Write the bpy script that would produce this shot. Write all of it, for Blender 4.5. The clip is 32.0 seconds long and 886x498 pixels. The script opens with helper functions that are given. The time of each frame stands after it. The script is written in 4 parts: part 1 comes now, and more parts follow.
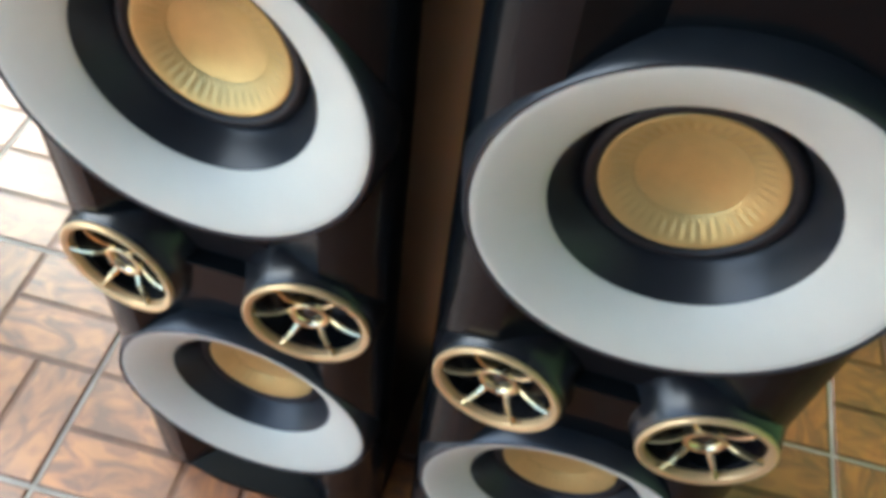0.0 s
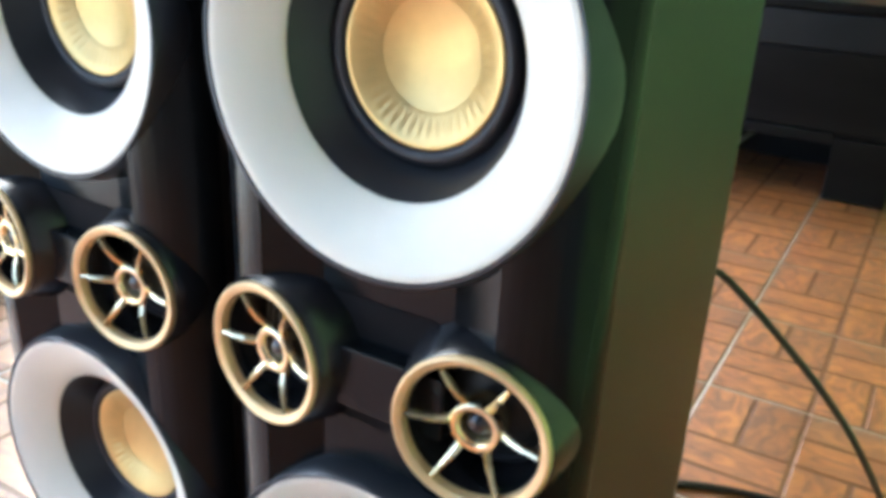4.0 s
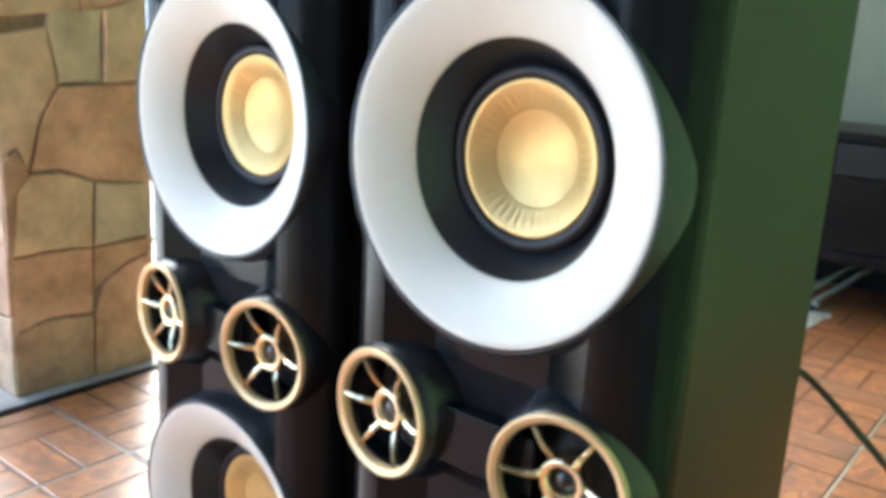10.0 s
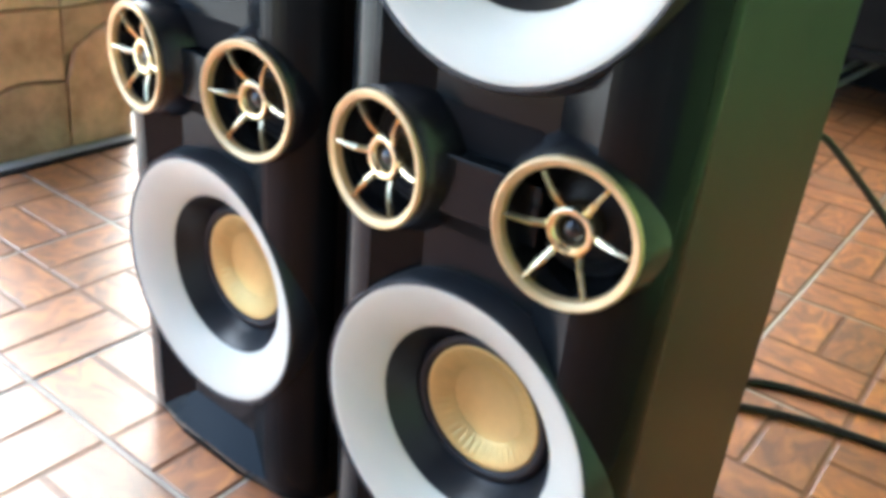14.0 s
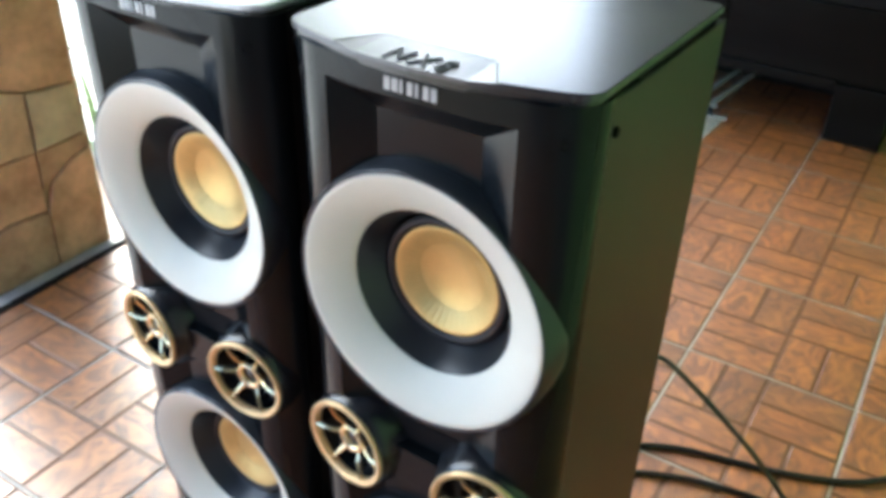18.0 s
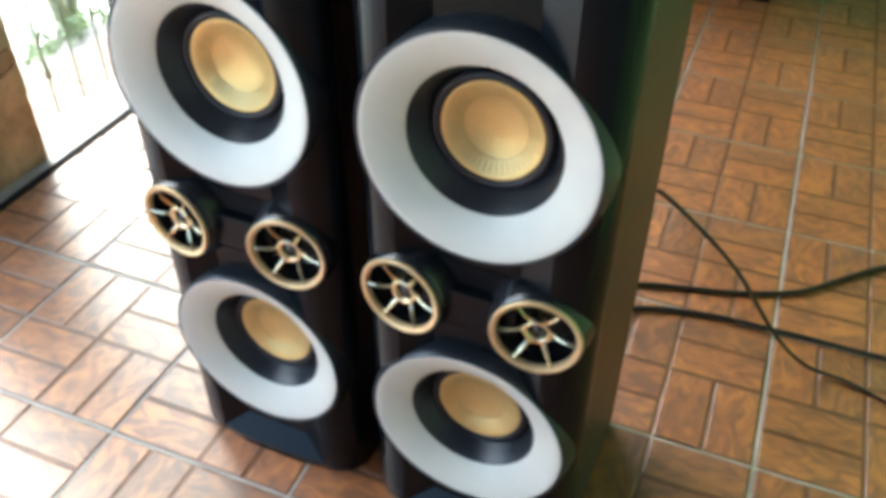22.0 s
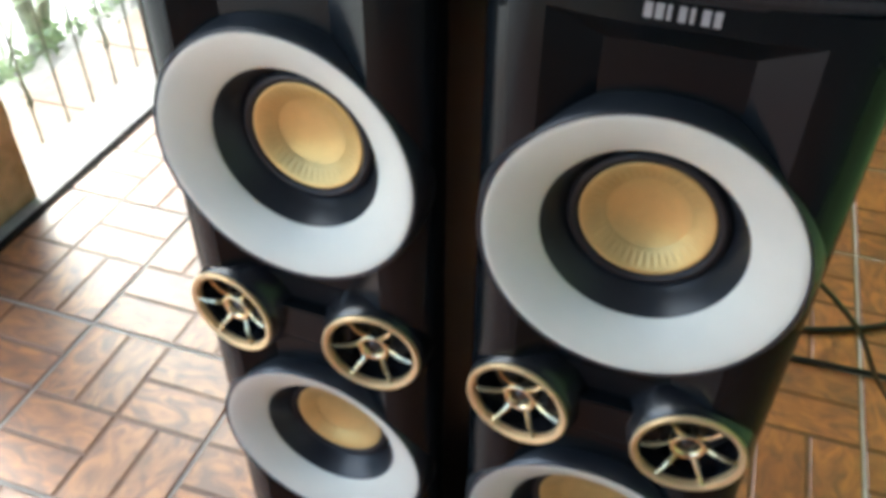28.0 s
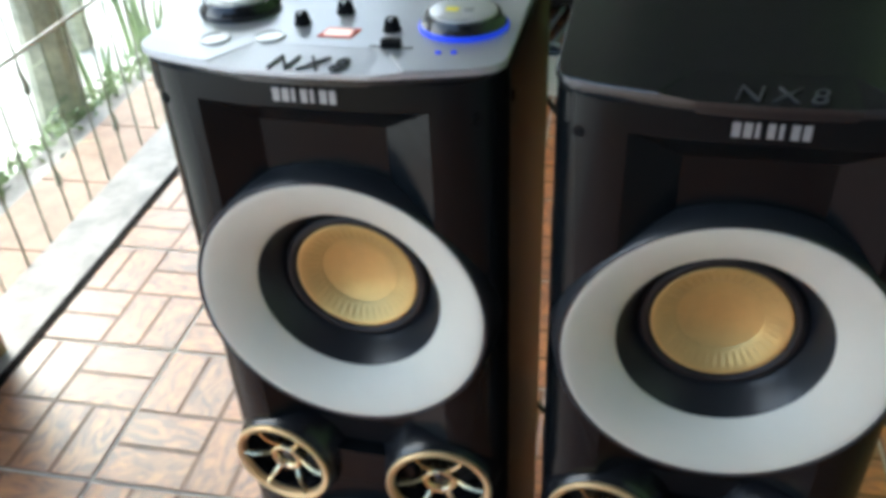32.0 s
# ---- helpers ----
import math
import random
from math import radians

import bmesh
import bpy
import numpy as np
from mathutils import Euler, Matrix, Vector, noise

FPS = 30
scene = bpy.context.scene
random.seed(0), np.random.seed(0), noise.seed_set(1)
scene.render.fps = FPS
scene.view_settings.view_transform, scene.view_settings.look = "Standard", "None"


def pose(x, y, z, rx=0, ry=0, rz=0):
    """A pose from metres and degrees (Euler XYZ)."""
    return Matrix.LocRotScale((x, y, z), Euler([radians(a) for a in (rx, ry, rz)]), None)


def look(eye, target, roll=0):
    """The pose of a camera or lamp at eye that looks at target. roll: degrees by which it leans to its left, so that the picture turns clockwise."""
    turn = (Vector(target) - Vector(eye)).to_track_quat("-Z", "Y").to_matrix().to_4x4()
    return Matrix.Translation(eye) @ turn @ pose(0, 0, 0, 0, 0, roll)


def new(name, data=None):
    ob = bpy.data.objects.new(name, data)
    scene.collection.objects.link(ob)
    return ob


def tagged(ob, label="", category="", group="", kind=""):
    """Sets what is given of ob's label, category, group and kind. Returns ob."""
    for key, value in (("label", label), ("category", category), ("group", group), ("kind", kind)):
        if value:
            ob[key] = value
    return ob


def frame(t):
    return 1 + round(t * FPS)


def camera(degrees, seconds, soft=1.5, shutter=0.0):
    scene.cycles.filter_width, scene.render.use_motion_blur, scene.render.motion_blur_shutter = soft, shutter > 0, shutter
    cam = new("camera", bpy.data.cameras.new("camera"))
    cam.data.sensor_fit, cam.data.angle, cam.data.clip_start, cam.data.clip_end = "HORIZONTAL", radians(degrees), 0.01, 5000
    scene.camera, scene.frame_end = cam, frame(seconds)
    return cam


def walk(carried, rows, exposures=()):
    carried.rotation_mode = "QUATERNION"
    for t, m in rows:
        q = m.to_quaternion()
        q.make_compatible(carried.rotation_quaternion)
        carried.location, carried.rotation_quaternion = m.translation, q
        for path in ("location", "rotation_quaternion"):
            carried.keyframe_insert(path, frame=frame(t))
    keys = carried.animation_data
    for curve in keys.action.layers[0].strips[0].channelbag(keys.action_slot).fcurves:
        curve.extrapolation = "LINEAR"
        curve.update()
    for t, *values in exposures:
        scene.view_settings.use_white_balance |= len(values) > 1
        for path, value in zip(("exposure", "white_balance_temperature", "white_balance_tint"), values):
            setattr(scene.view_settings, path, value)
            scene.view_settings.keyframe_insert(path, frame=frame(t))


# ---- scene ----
SOFT, SHUTTER = 4.5, 0.0
cam = camera(54.65, 32.0, SOFT, SHUTTER)
# seconds, eye, yaw, pitch, roll
ROWS = [
    (0, -0.0911, -0.3676, 1.0981, 9.27, -52.08, 8.10),
    (0.5, 0.0126, -0.3510, 1.1078, 16.63, -51.06, 2.77),
    (1, 0.1339, -0.3819, 1.1181, 24.58, -48.84, 1.06),
    (1.5, 0.2259, -0.3565, 1.0804, 29.89, -45.45, 3.37),
    (2, 0.2671, -0.3559, 0.9851, 33.28, -37.17, 1.00),
    (2.3, 0.2841, -0.3765, 0.9230, 32.27, -31.27, 1.32),
    (2.5, 0.2943, -0.3906, 0.8800, 31.44, -28.70, 1.85),
    (4.5, 0.3115, -0.4237, 0.7829, 31.76, -18.76, 3.02),
    (5, 0.3059, -0.4156, 0.7843, 33.20, -14.75, 3.31),
    (5.2, 0.3033, -0.4227, 0.7895, 34.54, -15.84, 3.13),
    (5.5, 0.2973, -0.4329, 0.7794, 36.23, -15.92, 3.93),
    (6, 0.2912, -0.4405, 0.7729, 37.23, -16.52, 4.35),
    (6.5, 0.2892, -0.4392, 0.7719, 36.88, -16.65, 4.14),
    (7, 0.2966, -0.4441, 0.7693, 36.55, -16.96, 4.59),
    (7.5, 0.3067, -0.4577, 0.7725, 36.83, -17.08, 4.65),
    (8, 0.3004, -0.4508, 0.7694, 36.13, -16.50, 4.95),
    (8.5, 0.3021, -0.4544, 0.7679, 36.55, -16.59, 4.80),
    (9, 0.3189, -0.4615, 0.7838, 36.03, -14.08, 4.56),
    (9.5, 0.3552, -0.4881, 0.7793, 37.86, -14.75, 3.19),
    (10, 0.3750, -0.5042, 0.7758, 39.25, -13.73, 3.16),
    (10.5, 0.3760, -0.5102, 0.7677, 38.89, -14.53, 4.11),
    (11, 0.3699, -0.5101, 0.7563, 37.89, -16.84, 4.52),
    (11.5, 0.3660, -0.5036, 0.7459, 37.12, -20.16, 4.77),
    (12, 0.3614, -0.4964, 0.7288, 36.46, -24.04, 5.50),
    (12.5, 0.3581, -0.4878, 0.7162, 35.85, -25.88, 5.73),
    (13, 0.3544, -0.4869, 0.7124, 35.83, -26.96, 5.61),
    (13.5, 0.3534, -0.4892, 0.7107, 36.26, -26.62, 5.72),
    (15.5, 0.2904, -0.4353, 0.8752, 38.81, -28.67, 4.67),
    (16, 0.3092, -0.4470, 1.0301, 37.18, -29.83, 3.89),
    (16.5, 0.2945, -0.4357, 1.1104, 39.22, -31.77, 4.85),
    (17, 0.3045, -0.4502, 1.1298, 39.30, -31.14, 5.24),
    (17.2, 0.3233, -0.4608, 1.1388, 37.97, -29.74, 5.51),
    (17.5, 0.3462, -0.4864, 1.1607, 35.09, -30.58, 3.97),
    (18, 0.3862, -0.5417, 1.1805, 33.25, -32.53, 1.35),
    (18.3, 0.3944, -0.5776, 1.1926, 33.97, -34.50, 0.86),
    (18.5, 0.4030, -0.5933, 1.1877, 34.35, -34.69, 1.35),
    (19, 0.4266, -0.5871, 1.1659, 36.54, -35.39, 3.01),
    (19.5, 0.4499, -0.6083, 1.1709, 36.07, -36.02, 2.73),
    (20, 0.4533, -0.6271, 1.1667, 34.43, -35.47, 3.19),
    (20.2, 0.4382, -0.6225, 1.1816, 33.50, -36.92, 3.12),
    (20.5, 0.3975, -0.6236, 1.1823, 29.95, -38.72, 2.03),
    (20.6, 0.3721, -0.6398, 1.1869, 28.76, -39.02, 0.87),
    (21, 0.3063, -0.6871, 1.1889, 26.91, -39.17, -0.81),
    (21.5, 0.2792, -0.7072, 1.1880, 24.18, -38.13, -0.13),
    (22, 0.2751, -0.7128, 1.1832, 23.51, -39.12, 0.39),
    (22.2, 0.2686, -0.7180, 1.1835, 23.99, -38.79, 0.29),
    (22.5, 0.2517, -0.7175, 1.1886, 24.73, -39.23, 0.23),
    (23, 0.1893, -0.6810, 1.1760, 22.35, -39.42, 0.11),
    (23.5, 0.1030, -0.6288, 1.1745, 20.82, -41.06, -1.94),
    (24, 0.0738, -0.6004, 1.1678, 16.91, -42.98, -0.70),
    (24.5, 0.0541, -0.5843, 1.1776, 17.24, -45.57, -1.94),
    (26.5, 0.0315, -0.5834, 1.1635, 20.47, -47.86, -1.15),
    (27, 0.0361, -0.5844, 1.1632, 20.19, -45.85, -0.19),
    (27.2, 0.0360, -0.5824, 1.1642, 19.77, -44.47, 0.14),
    (27.5, 0.0394, -0.5800, 1.1667, 20.37, -42.89, 0.09),
    (28, 0.0364, -0.5778, 1.1720, 20.16, -40.63, 0.51),
    (28.5, 0.0363, -0.5760, 1.1722, 19.11, -39.08, 1.01),
    (28.8, 0.0378, -0.5768, 1.1752, 18.87, -37.76, 0.85),
    (29, 0.0366, -0.5787, 1.1758, 18.52, -37.04, 1.36),
    (29.5, 0.0384, -0.5807, 1.1734, 18.17, -36.77, 1.83),
    (30, 0.0500, -0.5816, 1.1718, 18.59, -37.30, 1.36),
    (30.5, 0.0510, -0.5747, 1.1641, 18.96, -38.40, 0.85),
    (31, 0.0365, -0.5779, 1.1729, 19.38, -38.13, 0.25),
    (31.5, -0.0301, -0.5759, 1.1792, 16.32, -36.62, -2.18),
    (32, -0.0979, -0.5732, 1.2038, 14.10, -35.58, -2.91),
]


def aim(x, y, z, yaw, pitch, roll):
    return pose(x, y, z, 0, 0, yaw) @ pose(0, 0, 0, 90 + pitch) @ pose(0, 0, 0, 0, 0, roll)


EXPOSURES = [(0, 2.45, 5980, -5), (1, 2.85, 5930, -4), (2.5, 3.0, 5880, -3), (4.5, 3.25, 5880, -2), (13.5, 3.25, 5880, -2), (16, 3.2, 5880, -3), (18, 2.9, 5880, -3), (20, 3.05, 5880, -4), (23, 2.6, 5930, -5), (28, 2.45, 6030, -4), (31, 2.5, 6030, -5), (32, 2.1, 5980, -5)]
walk(cam, [(t, aim(*r)) for t, *r in ROWS], EXPOSURES)

# ---- light ----
world = bpy.data.worlds.new("sky")
scene.world = world
world.use_nodes = True
wn = world.node_tree
sky = wn.nodes.new("ShaderNodeTexSky")
sky.sky_type = "NISHITA"
sky.sun_disc = False
sky.sun_elevation = radians(46.7)
sky.sun_rotation = radians(-60.6)
sky.air_density, sky.dust_density, sky.ozone_density = 0.6, 4.0, 1.0
wn.links.new(sky.outputs[0], wn.nodes["Background"].inputs[0])
wn.nodes["Background"].inputs[1].default_value = 0.15
sun = new("sun", bpy.data.lights.new("sun", "SUN"))
sun.data.energy, sun.data.angle, sun.data.color = 0.45, radians(85), (1.0, 0.97, 0.93)
SUN_FROM = Vector((-0.78, 0.44, 0.95))
sun.matrix_world = look(SUN_FROM * 20, (0, 0, 0))


# ---- materials ----
def shader(name, color, rough=0.5, metal=0.0, coat=0.0, vary=0.0, scale=8.0, bump=0.0, bump_scale=120.0, spec=0.5, stretch=(1, 1, 1), rough_vary=0.0, object_vary=0.0, dark=None, coat_rough=0.06, coat_ior=1.5):
    """A principled material with two scales of variation in colour and a fine relief."""
    m = bpy.data.materials.new(name)
    m.use_nodes = True
    t = m.node_tree
    b = t.nodes["Principled BSDF"]
    b.inputs["Roughness"].default_value = rough
    b.inputs["Metallic"].default_value = metal
    b.inputs["Specular IOR Level"].default_value = spec
    b.inputs["Coat Weight"].default_value = coat
    b.inputs["Coat IOR"].default_value = coat_ior
    b.inputs["Coat Roughness"].default_value = coat_rough
    co = t.nodes.new("ShaderNodeTexCoord")
    mp = t.nodes.new("ShaderNodeMapping")
    mp.inputs["Scale"].default_value = stretch
    t.links.new(co.outputs["Object"], mp.inputs[0])
    src = None
    if vary or dark:
        n1 = t.nodes.new("ShaderNodeTexNoise")
        n1.inputs["Scale"].default_value = scale
        n1.inputs["Detail"].default_value = 6
        n1.inputs["Roughness"].default_value = 0.65
        t.links.new(mp.outputs[0], n1.inputs["Vector"])
        ramp = t.nodes.new("ShaderNodeValToRGB")
        lo = dark or [c * (1 - vary) for c in color]
        hi = [min(c * (1 + vary), 1) for c in color]
        ramp.color_ramp.elements[0].color = (*lo, 1)
        ramp.color_ramp.elements[1].color = (*hi, 1)
        ramp.color_ramp.elements[0].position, ramp.color_ramp.elements[1].position = 0.3, 0.7
        t.links.new(n1.outputs[0], ramp.inputs[0])
        src = ramp.outputs[0]
        if object_vary:
            oi = t.nodes.new("ShaderNodeObjectInfo")
            hsv = t.nodes.new("ShaderNodeHueSaturation")
            mr = t.nodes.new("ShaderNodeMapRange")
            mr.inputs["To Min"].default_value, mr.inputs["To Max"].default_value = 1 - object_vary, 1 + object_vary
            t.links.new(oi.outputs["Random"], mr.inputs[0])
            t.links.new(mr.outputs[0], hsv.inputs["Value"])
            t.links.new(src, hsv.inputs["Color"])
            src = hsv.outputs[0]
        t.links.new(src, b.inputs["Base Color"])
    else:
        b.inputs["Base Color"].default_value = (*color, 1)
    if rough_vary:
        n3 = t.nodes.new("ShaderNodeTexNoise")
        n3.inputs["Scale"].default_value = scale * 3
        n3.inputs["Detail"].default_value = 4
        t.links.new(mp.outputs[0], n3.inputs["Vector"])
        r3 = t.nodes.new("ShaderNodeMapRange")
        r3.inputs["From Min"].default_value, r3.inputs["From Max"].default_value = 0.3, 0.7
        r3.inputs["To Min"].default_value, r3.inputs["To Max"].default_value = max(rough - rough_vary, 0.02), rough + rough_vary
        t.links.new(n3.outputs[0], r3.inputs[0])
        t.links.new(r3.outputs[0], b.inputs["Roughness"])
    if bump:
        n2 = t.nodes.new("ShaderNodeTexNoise")
        n2.inputs["Scale"].default_value = bump_scale
        n2.inputs["Detail"].default_value = 5
        t.links.new(mp.outputs[0], n2.inputs["Vector"])
        bp = t.nodes.new("ShaderNodeBump")
        bp.inputs["Strength"].default_value = bump
        bp.inputs["Distance"].default_value = 0.004
        t.links.new(n2.outputs[0], bp.inputs["Height"])
        t.links.new(bp.outputs[0], b.inputs["Normal"])
    return m


def glow(name, color, strength):
    m = bpy.data.materials.new(name)
    m.use_nodes = True
    b = m.node_tree.nodes["Principled BSDF"]
    b.inputs["Base Color"].default_value = (*color, 1)
    b.inputs["Emission Color"].default_value = (*color, 1)
    b.inputs["Emission Strength"].default_value = strength
    return m


def tile_material():
    """Glazed parquet-look tile: every plank its own tone, flamed grain along it and a rippled, worn glaze."""
    m = bpy.data.materials.new("floor_tile")
    m.use_nodes = True
    t = m.node_tree
    b = t.nodes["Principled BSDF"]

    def node(kind, **values):
        n = t.nodes.new(kind)
        for k, v in values.items():
            n.inputs[k.replace("_", " ")].default_value = v
        return n

    def link(a, c):
        t.links.new(a, c)

    def maths(kind, a, c):
        n = t.nodes.new("ShaderNodeMath")
        n.operation = kind
        for k, v in enumerate((a, c)):
            if isinstance(v, (int, float)):
                n.inputs[k].default_value = v
            else:
                link(v, n.inputs[k])
        return n.outputs[0]

    co = node("ShaderNodeTexCoord")
    info = node("ShaderNodeObjectInfo")
    geo = node("ShaderNodeNewGeometry")
    shift = node("ShaderNodeCombineXYZ")
    link(maths("MULTIPLY", info.outputs["Random"], 37.0), shift.inputs[2])

    def field(stretch, scale, detail, rough, distortion):
        mp = node("ShaderNodeMapping", Scale=stretch)
        link(co.outputs["UV"], mp.inputs[0])
        add = node("ShaderNodeVectorMath")
        link(mp.outputs[0], add.inputs[0])
        link(shift.outputs[0], add.inputs[1])
        n = node("ShaderNodeTexNoise", Scale=scale, Detail=detail, Roughness=rough, Distortion=distortion)
        link(add.outputs[0], n.inputs["Vector"])
        return n.outputs[0]

    flame = field((0.55, 1, 1), 28.0, 2.0, 0.45, 1.8)
    grain = field((0.14, 1, 1), 150.0, 4.0, 0.6, 0.8)
    mixed = maths("ADD", maths("MULTIPLY", flame, 0.88), maths("MULTIPLY", grain, 0.12))
    ramp = t.nodes.new("ShaderNodeValToRGB")
    e = ramp.color_ramp.elements
    e[0].position, e[0].color = 0.34, (0.165, 0.046, 0.0085, 1)
    e[1].position, e[1].color = 0.64, (0.46, 0.165, 0.029, 1)
    for at, col in ((0.42, (0.235, 0.068, 0.0115, 1)), (0.475, (0.3, 0.09, 0.0145, 1)), (0.55, (0.355, 0.114, 0.019, 1))):
        e.new(at).color = col
    link(mixed, ramp.inputs[0])
    # broad clouds, and a tone for each plank
    move = node("ShaderNodeVectorMath")
    link(co.outputs["Object"], move.inputs[0])
    link(shift.outputs[0], move.inputs[1])
    cloud = node("ShaderNodeTexNoise", Scale=9.0, Detail=3.0)
    link(move.outputs[0], cloud.inputs["Vector"])
    tone = node("ShaderNodeMapRange", From_Min=0.3, From_Max=0.7, To_Min=0.82, To_Max=1.14)
    link(cloud.outputs[0], tone.inputs[0])
    isle = node("ShaderNodeMapRange", To_Min=0.84, To_Max=1.14)
    link(geo.outputs["Random Per Island"], isle.inputs[0])
    hsv = node("ShaderNodeHueSaturation")
    link(maths("MULTIPLY", tone.outputs[0], isle.outputs[0]), hsv.inputs["Value"])
    link(ramp.outputs[0], hsv.inputs["Color"])
    link(hsv.outputs[0], b.inputs["Base Color"])
    b.inputs["Roughness"].default_value = 0.4
    b.inputs["Specular IOR Level"].default_value = 0.5
    b.inputs["Coat Weight"].default_value = 1.0
    b.inputs["Coat IOR"].default_value = 2.08
    gloss = node("ShaderNodeMapRange", From_Min=0.3, From_Max=0.7, To_Min=0.41, To_Max=0.49)
    link(cloud.outputs[0], gloss.inputs[0])
    link(gloss.outputs[0], b.inputs["Coat Roughness"])
    bump = node("ShaderNodeBump", Strength=0.09, Distance=0.003)
    link(mixed, bump.inputs["Height"])
    link(bump.outputs[0], b.inputs["Normal"])
    link(bump.outputs[0], b.inputs["Coat Normal"])
    return m


M_BAFFLE = shader("baffle_plastic", (0.0065, 0.0085, 0.01), 0.18, vary=0.08, scale=3, bump=0.012, bump_scale=900, spec=0.18)
M_BLACK = shader("gloss_black", (0.012, 0.013, 0.016), 0.22, vary=0.1, scale=4, spec=0.85)
M_THROAT = shader("throat_black", (0.016, 0.019, 0.024), 0.3, vary=0.15, scale=20, bump=0.02, bump_scale=700, spec=0.6)
M_HOUSING = shader("satin_black", (0.06, 0.066, 0.076), 0.3, metal=0.6, vary=0.12, scale=20, bump=0.02, bump_scale=700)
M_CUP = shader("cup_black", (0.012, 0.013, 0.016), 0.26, vary=0.1, scale=20, bump=0.01, bump_scale=700, spec=0.7)
M_MATTE = shader("matte_black", (0.005, 0.005, 0.006), 0.8, vary=0.2, scale=25, spec=0.2)
M_RUBBER = shader("rubber", (0.011, 0.011, 0.013), 0.5, vary=0.2, scale=40, bump=0.05, bump_scale=400)
M_SIDE = shader("cabinet_vinyl", (0.012, 0.009, 0.0075), 0.38, vary=0.15, scale=7, bump=0.015, bump_scale=300, spec=0.45)
M_WHITE = shader("white_ring", (0.77, 0.76, 0.66), 0.38, vary=0.03, scale=14, bump=0.02, bump_scale=500)
M_GOLD = shader("gold_paint", (0.82, 0.6, 0.32), 0.34, metal=0.45, vary=0.08, scale=40, rough_vary=0.06)
M_CHROME_GOLD = shader("gold_chrome", (0.9, 0.75, 0.46), 0.16, metal=0.9, vary=0.08, scale=30, rough_vary=0.04)
M_CONE = shader("gold_cone", (0.76, 0.535, 0.2), 0.33, metal=0.46, vary=0.06, scale=60, bump=0.05, bump_scale=600)
M_TOP = shader("top_plate", (0.1, 0.102, 0.112), 0.26, metal=0.85, vary=0.05, scale=3, bump=0.012, bump_scale=900)
M_PANEL = shader("silver_panel", (0.55, 0.57, 0.61), 0.34, metal=0.5, vary=0.06, scale=4, bump=0.01, bump_scale=900)
M_LOGO = shader("logo_silver", (0.42, 0.43, 0.44), 0.35, metal=0.3, vary=0.05, scale=60)
M_DARKLOGO = shader("logo_dark", (0.06, 0.061, 0.066), 0.6, vary=0.1, scale=60, spec=0.15)
M_DIAL = shader("dial_silver", (0.7, 0.71, 0.72), 0.3, metal=0.4, vary=0.05, scale=30)
M_BLUE = glow("blue_light", (0.03, 0.08, 1.0), 0.08)
M_RED = glow("red_display", (1.0, 0.72, 0.66), 0.2)
M_YELLOW = glow("yellow_mark", (0.9, 0.8, 0.1), 0.05)
M_TILE = tile_material()
M_GROUT = shader("grout", (0.46, 0.42, 0.38), 0.8, vary=0.25, scale=9, bump=0.1, bump_scale=200, coat=0.7, coat_ior=1.6, coat_rough=0.45)
M_GROOVE = shader("tile_groove", (0.15, 0.05, 0.012), 0.5, vary=0.4, scale=20, coat=0.7, coat_ior=1.75, coat_rough=0.47)
M_STRIP = shader("dark_sill", (0.018, 0.016, 0.015), 0.9, vary=0.4, scale=12, bump=0.1, bump_scale=120, spec=0.1)
M_SILL = shader("grey_sill", (0.45, 0.435, 0.43), 0.5, vary=0.3, scale=10, bump=0.15, bump_scale=90)
M_LEDGE = shader("terracotta", (0.5, 0.35, 0.27), 0.55, vary=0.25, scale=9, bump=0.15, bump_scale=90)
M_FENCE = shader("fence_iron", (0.3, 0.33, 0.25), 0.5, vary=0.4, scale=30, bump=0.1, bump_scale=200)
M_POST = shader("green_post", (0.16, 0.3, 0.15), 0.4, vary=0.2, scale=12, bump=0.05)
M_MORTAR = shader("pillar_mortar", (0.36, 0.26, 0.19), 0.9, vary=0.4, scale=15, bump=0.4, bump_scale=120)
M_STONES = [
    shader("stone_tan", (0.74, 0.55, 0.39), 0.7, vary=0.3, scale=11, bump=0.5, bump_scale=45, dark=(0.5, 0.35, 0.23)),
    shader("stone_orange", (0.7, 0.45, 0.31), 0.7, vary=0.3, scale=11, bump=0.5, bump_scale=45, dark=(0.45, 0.26, 0.16)),
    shader("stone_grey", (0.66, 0.56, 0.43), 0.7, vary=0.25, scale=11, bump=0.5, bump_scale=45, dark=(0.47, 0.39, 0.28)),
    shader("stone_brown", (0.58, 0.38, 0.26), 0.7, vary=0.3, scale=11, bump=0.5, bump_scale=45, dark=(0.33, 0.2, 0.13)),
]
M_WALL = shader("green_wall", (0.28, 0.49, 0.17), 0.6, vary=0.08, scale=3, bump=0.1, bump_scale=60)
# dull grey for walls added only to hold back light
M_ADDED_WALL = shader("added_grey_wall", (0.13, 0.13, 0.135), 0.7, vary=0.08, scale=3, bump=0.1, bump_scale=60)
M_PALE = shader("pale_wall", (0.42, 0.43, 0.35), 0.65, vary=0.08, scale=3, bump=0.1, bump_scale=60)
M_CEIL = shader("ceiling_wood", (0.055, 0.048, 0.042), 0.6, vary=0.3, scale=5, stretch=(1, 0.1, 1), bump=0.1)
M_CONSOLE = shader("dark_wood", (0.009, 0.008, 0.0075), 0.35, vary=0.4, scale=8, stretch=(0.1, 1, 1), bump=0.03, spec=0.08)
M_DRAWER = shader("drawer_gloss", (0.01, 0.011, 0.012), 0.34, vary=0.3, scale=8, spec=0.2)
